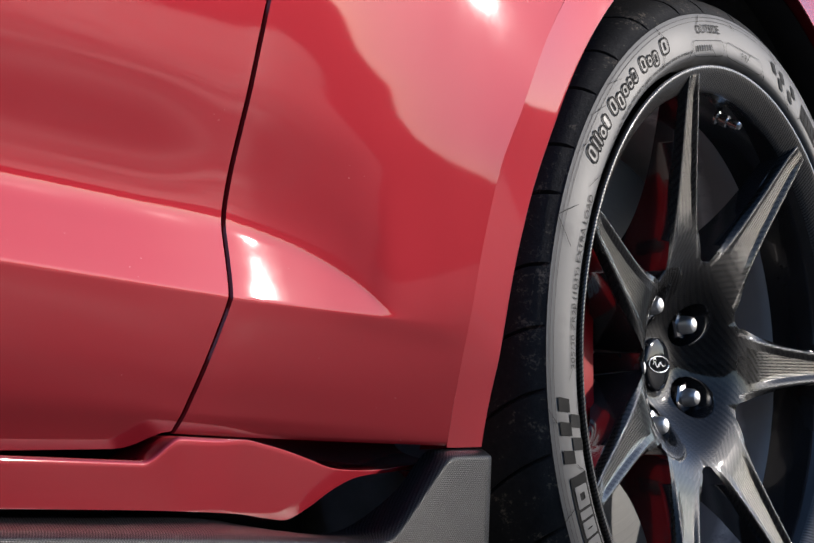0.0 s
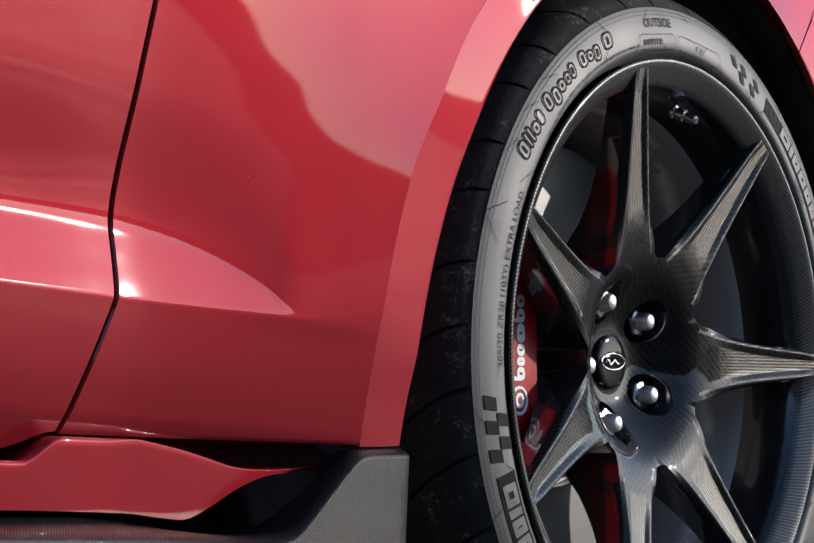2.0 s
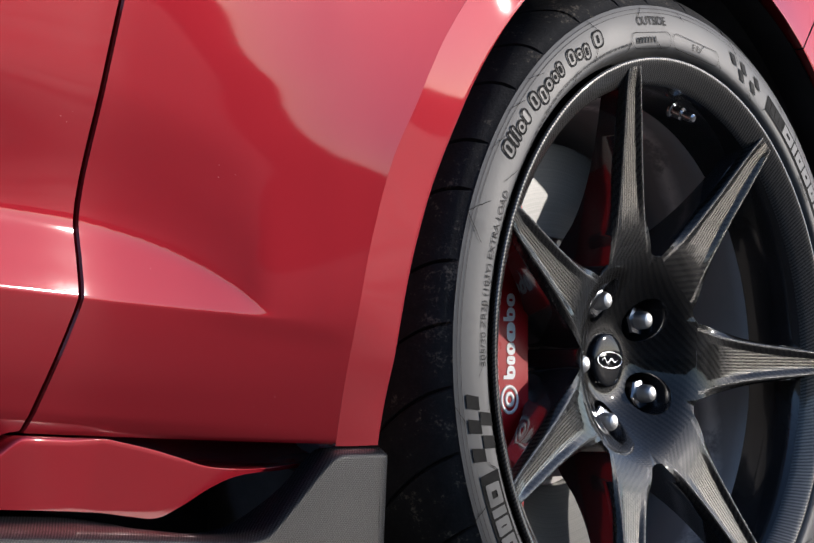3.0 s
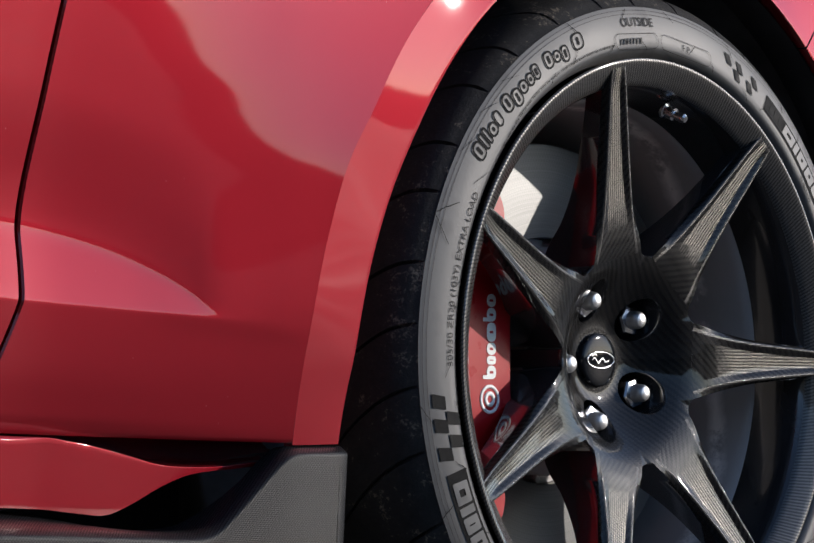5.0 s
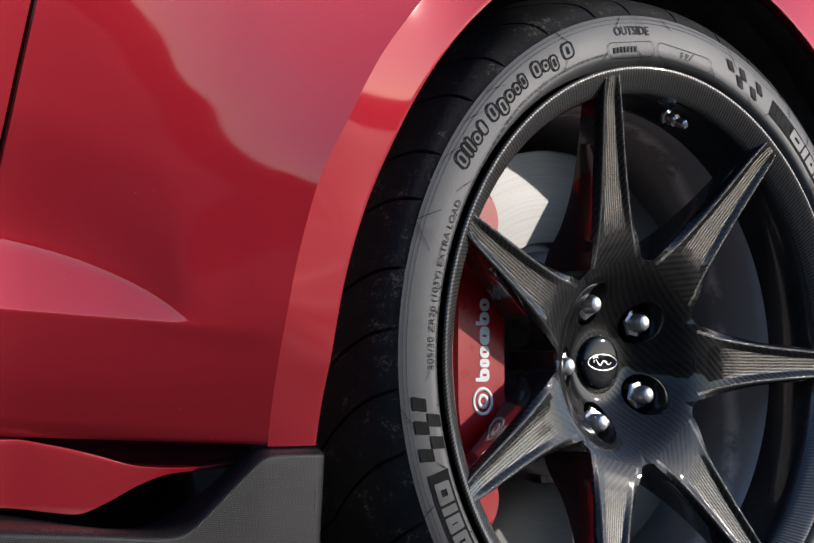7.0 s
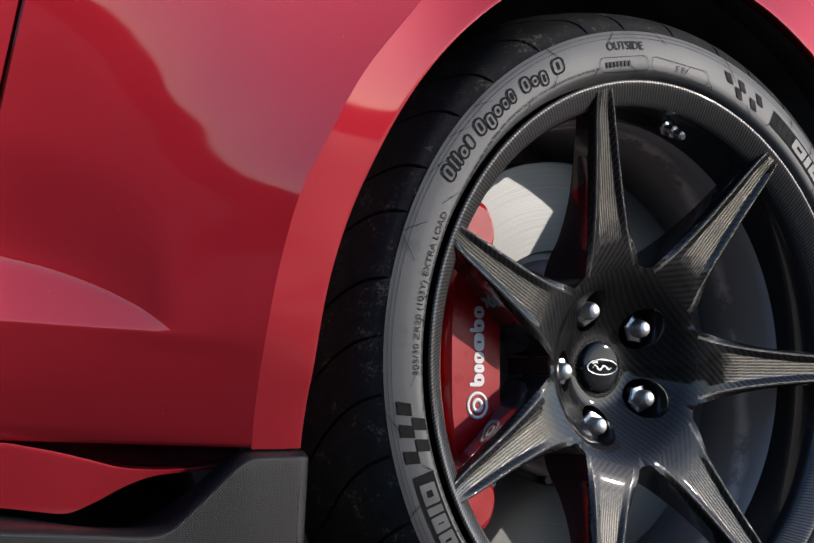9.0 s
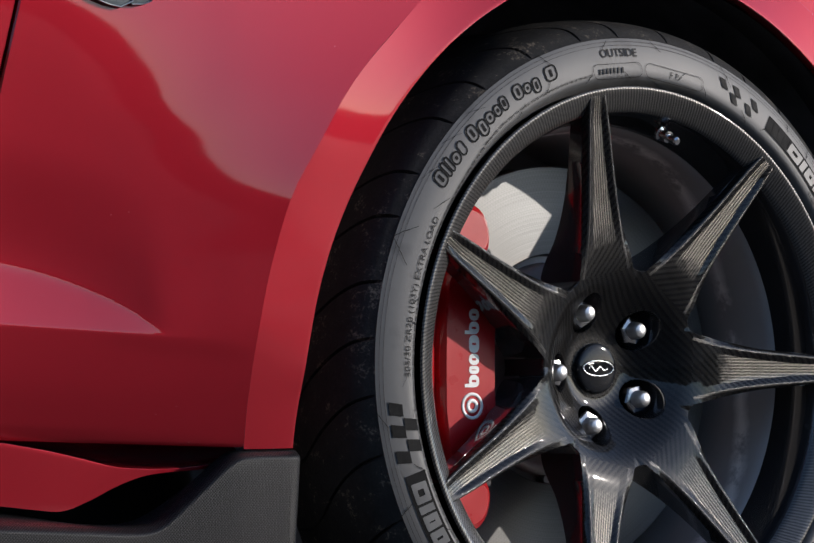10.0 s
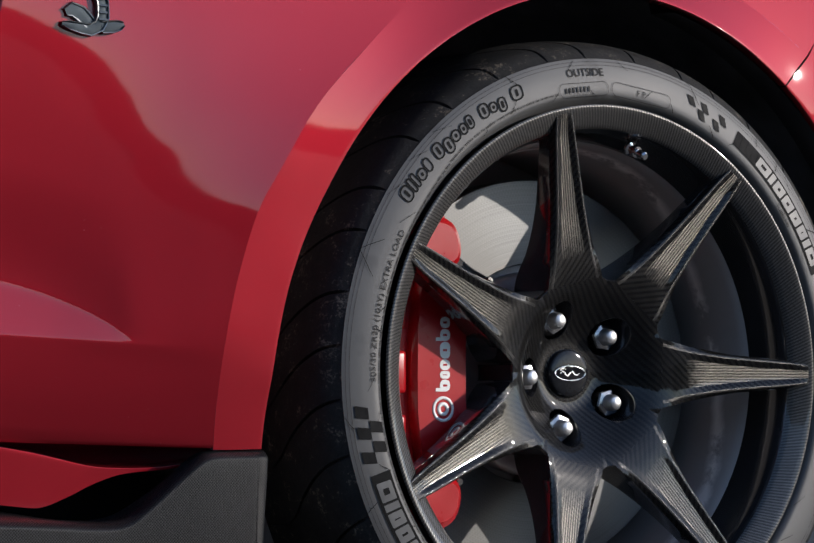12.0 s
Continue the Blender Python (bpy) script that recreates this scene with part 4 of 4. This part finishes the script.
def lettered(text, size, r0, a_deg, lift=0.0007, width=0.0, bold=0.0):
    """Words in the built-in font as polygons on the sidewall, centred at a_deg."""
    cu = bpy.data.curves.new("words", "FONT")
    cu.body, cu.size, cu.align_x, cu.offset, cu.resolution_u = text, size, "CENTER", bold, 3
    ob = bpy.data.objects.new("words", cu)
    scene.collection.objects.link(ob)
    me = bpy.data.meshes.new_from_object(ob.evaluated_get(bpy.context.evaluated_depsgraph_get()))
    bm = bmesh.new()
    bm.from_mesh(me)
    bpy.data.objects.remove(ob)
    bpy.data.meshes.remove(me)
    bmesh.ops.triangulate(bm, faces=bm.faces)
    x0, x1 = min(v.co.x for v in bm.verts), max(v.co.x for v in bm.verts)
    for v in bm.verts:
        r = r0 + v.co.y
        x = (v.co.x - (x0 + x1) / 2) * (width / (x1 - x0) if width else 1.0)
        v.co = at(r, radians(a_deg) - x / r0, side_y(r) - lift)
    return bm


def face_out(bm):
    bm.normal_update()
    for f in bm.faces:
        if f.normal.y > 0:
            f.normal_flip()
    return bm


part("size_marking", face_out(lettered("305/30 ZR20 (103Y) EXTRA LOAD", 0.0082, 0.2801, 167.1, width=0.1465)), LETTER_GREY, wheel, "moulded size letters")
part("side_marking", face_out(lettered("OUTSIDE", 0.0110, 0.2960, 96.3, width=0.0455, bold=0.0002)), LETTER_GREY, wheel, "moulded word on the tyre")


def rounded(x0, x1, z0, z1, c):
    out = []
    for cx, cz, a0 in ((x1 - c, z1 - c, 0), (x0 + c, z1 - c, 90), (x0 + c, z0 + c, 180), (x1 - c, z0 + c, 270)):
        out += [(cx + c * math.cos(radians(a0 + d)), cz + c * math.sin(radians(a0 + d))) for d in (0, 30, 60, 90)]
    return out


def frame_quads(outer, inner):
    n = len(outer)
    return [[outer[k], outer[(k + 1) % n], inner[(k + 1) % n], inner[k]] for k in range(n)]


# the maker's line along the upper sidewall, as plain outlined blocks
LINE = [(0.0132, 0.0158, 0), (0.0060, 0.0158, 0), (0.0060, 0.0158, 0), (0.0122, 0.0116, 0), (0.0092, 0.0142, 0), (0.0066, 0, 0), (0.0128, 0.0158, 0), (0.0122, 0.0116, -0.0042), (0.0120, 0.0116, 0), (0.0098, 0.0116, 0), (0.0096, 0.0142, 0), (0.0084, 0, 0),
        (0.0124, 0.0150, 0), (0.0104, 0.0110, 0), (0.0104, 0.0110, -0.0040), (0.0074, 0, 0), (0.0152, 0.0150, 0)]
total = sum(w + 0.0002 for w, _, _ in LINE)
x = -total / 2
for w, h, low in LINE:
    if h:
        bm = bmesh.new()
        lean = 0.0016
        tilt = lambda ps: [(a + lean * (b - low) / 0.013, b) for a, b in ps]  # noqa: E731
        c = min(w * 0.46, 0.0052)
        o, i = tilt(rounded(x, x + w, low, h, c)), tilt(rounded(x + 0.0017, x + w - 0.0017, low + 0.0017, h - 0.0017, max(0.0004, c - 0.0017)))
        bent(bm, frame_quads(o, i), 0.2882, radians(129.5), 0.0008)
        if w > 0.0095:
            mx = x + w / 2
            bent(bm, [tilt(rounded(mx - 0.0016, mx + 0.0016, low + 0.0040, h - 0.0040, 0.0010))], 0.2882, radians(129.5), 0.0008)
        bent(bm, [i], 0.2882, radians(129.5), 0.0004)
        bm.faces.ensure_lookup_table()
        bm.faces[len(bm.faces) - 1].material_index = 1
        part("printed_block", face_out(bm), [LETTER_BLACK, LETTER_FILL], wheel, "black outlined block printed on rubber", smooth=False)
    x += w + 0.0002

# chequered flags, one either side of the maker's panel
for outer, inner, r0, tall, wide, lean in (((187.6, 191.4, 195.9), (190.6, 194.4), 0.2775, 0.0130, 0.0104, 0.0016), ((69.6, 65.9, 60.8), (66.4, 62.1), 0.2832, 0.0092, 0.0082, -0.0028)):
    bm = bmesh.new()
    for row, angles in ((1, outer), (0, inner)):
        for a_deg in angles:
            z0, z1 = tall * row, tall * (row + 1)
            bent(bm, [[(-wide / 2 - lean, z0), (wide / 2 - lean, z0), (wide / 2 + lean, z1), (-wide / 2 + lean, z1)]], r0, radians(a_deg), 0.0008)
    part("chequer_print", face_out(bm), CHEQUER_BLACK, wheel, "black chequered flag print", smooth=False)
# maker's panel: dark field with pale blocks
for centre, r0, tall in ((217.0, 0.2797, 0.0210), (39.0, 0.2838, 0.0172)):
    bm = bmesh.new()
    for k in range(20):
        x0 = -0.0869 + 0.00869 * k
        bent(bm, [[(x0, 0.0), (x0 + 0.00869, 0.0), (x0 + 0.00869, tall / 2), (x0 + 0.00869, tall), (x0, tall), (x0, tall / 2)]], r0, radians(centre), 0.0006)
    bmesh.ops.remove_doubles(bm, verts=bm.verts, dist=1e-6)
    part("maker_panel", face_out(bm), LETTER_BLACK, wheel, "dark printed panel with pale blocks", smooth=False)
    x = -0.0510
    for w in (0.0225, 0.0092, 0.0180, 0.0185, 0.0170, 0.0158, 0.0092, 0.0206):
        bp = bmesh.new()
        z0, z1, slant = tall * 0.13, tall * 0.87, 0.0016
        lean_to = lambda ps: [(a + slant * b / tall, b) for a, b in ps]  # noqa: E731
        if w > 0.010:
            o, i = rounded(x, x + w - 0.0022, z0, z1, 0.0012), rounded(x + 0.0062, x + w - 0.0084, z0 + 0.0046, z1 - 0.0046, 0.0004)
            bent(bp, frame_quads(lean_to(o), lean_to(i)), r0, radians(centre), 0.0010)
        else:
            bent(bp, [lean_to(rounded(x, x + w - 0.0024, z0, z1, 0.0005))], r0, radians(centre), 0.0010)
        part("pale_block", face_out(bp), LETTER_PALE, wheel, smooth=False)
        x += w
part("type_marking", face_out(lettered("TUBELESS", 0.0066, 0.2775, 36.4)), LETTER_GREY, wheel, "moulded word beside the rim")
part("plant_marking", face_out(lettered("F P", 0.0090, 0.2795, 82.5)), LETTER_GREY, wheel, "moulded letters in a frame")
# small moulded frames, fine print and mould lines
bm = bmesh.new()
for a_deg, w in ((97.2, 0.0600), (82.5, 0.0737)):
    o, i = rounded(-w / 2, w / 2, 0.0, 0.0146, 0.006), rounded(-w / 2 + 0.0005, w / 2 - 0.0005, 0.0005, 0.0141, 0.0055)
    bent(bm, frame_quads(o, i), 0.2759, radians(a_deg), 0.0009)
rng = random.Random(8)
a_deg = 104.0      # one long line of tiny letters beside the rim
while a_deg < 250.0:
    low = 0.2796 - 0.0050 * step(126, 146, a_deg)
    for _ in range(rng.randint(2, 8)):
        h = rng.uniform(0.0021, 0.0025)
        bent(bm, [[(0.0, 0.0), (0.0005, 0.0), (0.0005, h), (0.0, h)], [(0.0005, rng.choice((0.0, 0.0009, h - 0.0005))), (0.0012, 0.0002), (0.0012, rng.uniform(0.0008, h)), (0.0005, h)]], low, radians(a_deg), 0.0007)
        a_deg += math.degrees(0.0017 / low)
    a_deg += math.degrees(0.0016 / low)
for a_deg, count, pitch in ((98.6, 7, 0.0046),):      # short bars in the moulded frames
    for k in range(count):
        x0 = (k - count / 2) * pitch
        bent(bm, [rounded(x0, x0 + 0.0022, 0.0042, 0.0096, 0.0005)], 0.2759, radians(a_deg), 0.0009)
for r in (0.3066, 0.3102):
    for k in range(180):
        bent(bm, [[(r * radians(2) * q, h) for q, h in ((k, 0), (k + 1, 0), (k + 1, 0.00035), (k, 0.00035))]], r, 0.0, 0.0004)
tagged(part("fine_print", face_out(bm), LETTER_GREY, wheel, "fine moulded marks and lines on rubber", smooth=False), kind="stuff")

# dark hairlines that cross the sidewall
bm = bmesh.new()
for k in range(58):
    a = radians(k * 360 / 58 + rng.uniform(-1.6, 1.6))
    r1, r0 = rng.choice([(0.3155, 0.3020), (0.3150, 0.2965), (0.2890, 0.2790), (0.2830, 0.2748), (0.3120, 0.3035)])
    tilt, n = radians(rng.uniform(0.6, 4.5)) * rng.choice((1, 1, -1)), 5
    pts = [(r0 + (r1 - r0) * i / n, a + tilt * i / n + rng.uniform(-0.0016, 0.0016)) for i in range(n + 1)]
    for (ra, aa), (rb, ab) in zip(pts, pts[1:]):
        bm.faces.new([bm.verts.new(at(r, b + d / r, side_y(r) - 0.0008)) for r, b, d in ((ra, aa, -0.00036), (ra, aa, 0.00036), (rb, ab, 0.00036), (rb, ab, -0.00036))])
    ra, aa = pts[2]
    bm.faces.new([bm.verts.new(at(ra + 0.0008 * math.cos(c), aa + 0.0008 * math.sin(c) / ra, side_y(ra) - 0.0009)) for c in (0, 1.57, 3.14, 4.71)])
tagged(part("hairline", face_out(bm), LETTER_BLACK, wheel, "thin black hairline marks on rubber", smooth=False), kind="stuff")

# silver oval on the cap, with a plain flourish
bm = flat_ring(bmesh.new(), 0, ZC, 0.0196, 0.0078, 0.0010, 0.0682)


def stroke(bm, pts, w, y):
    """A flat pen stroke through (x, z) points, thin at its ends."""
    n = len(pts) - 1
    rows = [[], []]
    for k, (x, z) in enumerate(pts):
        (x0, z0), (x1, z1) = pts[max(0, k - 1)], pts[min(n, k + 1)]
        d = Vector((x1 - x0, z1 - z0)).normalized() * w * (0.35 + 0.65 * math.sin(math.pi * k / n))
        rows[0].append((x - d.y, y, z + d.x))
        rows[1].append((x + d.y, y, z - d.x))
    return sheet(rows, bm=bm)


stroke(bm, [(-0.0125 + 0.0005 * k, ZC - 0.0004 + 0.0026 * math.sin(k * 0.27) * (1 - 0.010 * k)) for k in range(49)], 0.00075, 0.0681)
stroke(bm, [(-0.0135 + 0.0006 * k, ZC + 0.0042 - 0.0008 * math.cos(k * 0.4)) for k in range(14)], 0.0007, 0.0681)
part("oval_emblem", face_out(bm), CHROME, wheel, "silver oval ring with a plain flourish")

# ---- brake ----
bm = lathe([(0.1135, 0.1550), (0.1135, 0.1330), (0.1145, 0.1320), (0.2000, 0.1320), (0.2012, 0.1332), (0.2012, 0.1660), (0.1135, 0.1660)], 200)
disc = part("brake_disc", finish(bm), DISC, car, "brushed steel brake disc with a dark centre", sharp=40)
bm = lathe([(0.1130, 0.1440), (0.1060, 0.1440), (0.1052, 0.1260), (0.1035, 0.1235), (0.0980, 0.1215), (0.0860, 0.1190), (0.0700, 0.1130), (0.0300, 0.1100)], 120)
part("disc_hat", finish(bm), HAT, disc, "black disc hat", sharp=40)
for k in range(10):
    p = at(0.1095, 2 * math.pi * k / 10 + 0.2, 0)
    bm = rod(bmesh.new(), (p.x, 0.1445, p.z), (p.x, 0.1330, p.z), [(0, 0.0045), (0.8, 0.0045), (1.0, 0.0035), (1.0, 0.0001)], 8)
    part("disc_bolt", finish(bm), SATIN_STEEL, disc, "small bright bolt", smooth=False)
for k in range(5):
    bm = rod(bmesh.new(), at(0.060, 2 * math.pi * k / 5 + 0.35, 0.1128), at(0.1030, 2 * math.pi * k / 5 + 0.35, 0.1230), [(0, 0.0018), (0.9, 0.0018), (1.0, 0.0034)], 10)
    part("hat_rib", finish(bm), HAT, disc)


def eased(points, times=2):
    """A closed outline with its corners cut off."""
    for _ in range(times):
        points = [(a * w + c * (1 - w), b * w + d * (1 - w)) for (a, b), (c, d) in zip(points, points[1:] + points[:1]) for w in (0.75, 0.25)]
    return points


def polar(points):
    return [(x, ZC + z) for x, z in points]


bm = bmesh.new()
outer = [(0.236 * math.cos(radians(a)), 0.236 * math.sin(radians(a))) for a in range(214, 144, -6)]
outline = [(-0.160, 0.158), (-0.150, 0.162), (-0.1380, 0.140), (-0.1350, 0.112), (-0.1290, 0.092), (-0.1270, 0.030), (-0.1270, -0.030), (-0.1290, -0.092), (-0.1350, -0.112), (-0.1380, -0.138), (-0.150, -0.162), (-0.160, -0.158)] + outer
outline_block(bm, polar(outline), 0.0760, 0.2000, 0.006, 0.007)
caliper = part("brake_caliper", finish(bm), CALIPER, car, "glossy red brake caliper with white marks", sharp=40)
bm = bmesh.new()
face = [(-0.1270, 0.086), (-0.1295, 0.030), (-0.1295, -0.030), (-0.1270, -0.086), (-0.138, -0.106), (-0.172, -0.106), (-0.1855, -0.084), (-0.1920, -0.044), (-0.1945, 0.0), (-0.1920, 0.044), (-0.1870, 0.084), (-0.174, 0.106), (-0.138, 0.106)]
outline_block(bm, polar(face), 0.0630, 0.0780, 0.0048, 0.0060)
part("face_plate", finish(bm), CALIPER, caliper, sharp=25)
for z in (0.062, 0.0, -0.062):
    bm = bmesh.new()
    box(bm, -0.2270, -0.2000, 0.0665, 0.0780, ZC + z - 0.021, ZC + z + 0.021, 0.004)
    part("piston_cover", finish(bm), CALIPER, caliper)
for s in (1, -1):
    bm = bmesh.new()
    outline_block(bm, polar(eased([(-0.204, s * 0.112), (-0.192, s * 0.143), (-0.170, s * 0.156), (-0.142, s * 0.148), (-0.1330, s * 0.120), (-0.142, s * 0.102), (-0.184, s * 0.098)])), 0.0610, 0.0800, 0.007, 0.007)
    part("bridge_end", finish(bm), CALIPER, caliper, sharp=30)
    bm = rod(bmesh.new(), (-0.1335, 0.110, ZC + s * 0.108), (-0.1335, 0.072, ZC + s * 0.108), [(0, 0.0050), (0.85, 0.0050), (0.86, 0.0036), (1.0, 0.0034), (1.0, 0.0002)], 12)
    part("bridge_bolt", finish(bm), DARK_TRIM, caliper, "small dark bolt head", sharp=30)
# white marks: two rings, then six rounded blocks running upwards
bm = flat_ring(bmesh.new(), -0.1600, ZC - 0.0362, 0.0126, 0.0126, 0.0030, 0.0624)
flat_ring(bm, -0.1600, ZC - 0.0362, 0.0068, 0.0068, 0.0036, 0.0624)
part("white_ring", face_out(bm), WHITE, caliper, "white ring mark")
z = ZC - 0.0190
for tall, deep in ((1, 0.0118), (0, 0.0075), (0, 0.0105), (0, 0.0165), (1, 0.0118), (0, 0.0112)):
    bm = bmesh.new()
    hole = 0.0011 if deep > 0.009 else 0.0004
    o = rounded(-0.1640, -0.1520, z, z + deep, min(0.0050, deep * 0.45))
    i = rounded(-0.1580 - 0.0025, -0.1580 + 0.0025, z + deep / 2 - hole, z + deep / 2 + hole, hole * 0.6)
    for q in frame_quads(o, i):
        bm.faces.new([bm.verts.new((a, 0.0624, b)) for a, b in q])
    if tall:
        bm.faces.new([bm.verts.new((a, 0.0623, b)) for a, b in ((-0.1690, z), (-0.1585, z), (-0.1585, z + 0.0034), (-0.1690, z + 0.0034))])
    part("white_block", face_out(bm), WHITE, caliper)
    z += deep + 0.0008

# ---- emblem on the fender ----
def ribbon(bm, path, widths, depth, n=16):
    """A domed blade along a path of (x, z), lying on the body's side."""
    rows = []
    for k, ((x, z), w) in enumerate(zip(path, widths)):
        a, b = path[max(0, k - 1)], path[min(len(path) - 1, k + 1)]
        d = Vector((b[0] - a[0], b[1] - a[1])).normalized()
        nx, nz = -d.y, d.x
        row = []
        for s, h in ((-1, 0.0), (-0.96, 0.85), (-0.88, 1.0), (-0.76, 0.97), (-0.68, 0.60), (0, 0.68), (0.68, 0.60), (0.76, 0.97), (0.88, 1.0), (0.96, 0.85), (1, 0.0)):
            px, pz = x + nx * w * s, z + nz * w * s
            row.append((px, skin(px, pz) - 0.0006 - depth * h, pz))
        rows.append(row)
    known = set(bm.faces)
    sheet(rows, bm=bm)
    for f in bm.faces:
        if f not in known:
            mid = f.calc_center_median()
            near = min(range(len(path)), key=lambda k: math.hypot(path[k][0] - mid.x, path[k][1] - mid.z))
            far = min(math.hypot(mid.x - x - (x2 - x) * t, mid.z - z - (z2 - z) * t) for (x, z), (x2, z2) in zip(path, path[1:]) for t in (0, 0.25, 0.5, 0.75, 1))
            f.material_index = 1 if far < 0.66 * widths[near] else 0
    return bm


bm = bmesh.new()
ribbon(bm, [(-0.604, 0.640), (-0.596, 0.6385), (-0.586, 0.637), (-0.577, 0.636), (-0.569, 0.640), (-0.565, 0.648), (-0.5655, 0.660), (-0.569, 0.675), (-0.574, 0.690), (-0.572, 0.704)],
       [0.002, 0.0042, 0.0055, 0.0060, 0.0062, 0.0064, 0.0062, 0.0060, 0.0056, 0.005], 0.0052)
ribbon(bm, [(-0.600, 0.6500), (-0.594, 0.6530), (-0.586, 0.6500), (-0.578, 0.6430), (-0.574, 0.638)], [0.0035, 0.0070, 0.0078, 0.0066, 0.004], 0.0034)
ribbon(bm, [(-0.566, 0.639), (-0.557, 0.640), (-0.549, 0.642), (-0.545, 0.6435)], [0.006, 0.0062, 0.005, 0.002], 0.0055)
badge = part("fender_emblem", solid_normals(bm), [DARK_CHROME, INLAY], car, "smoked chrome coiled emblem", sharp=35)
bm = bmesh.new()
for k in range(9):
    z = 0.645 + 0.0062 * k
    x = -0.5655 - 0.004 * step(0.65, 0.69, z)
    y = skin(x, z) - 0.0058
    box(bm, x - 0.0042, x + 0.0042, y - 0.0004, y + 0.003, z, z + 0.0018)
part("emblem_ribs", bm, GLOSS_BLACK, badge, smooth=False)
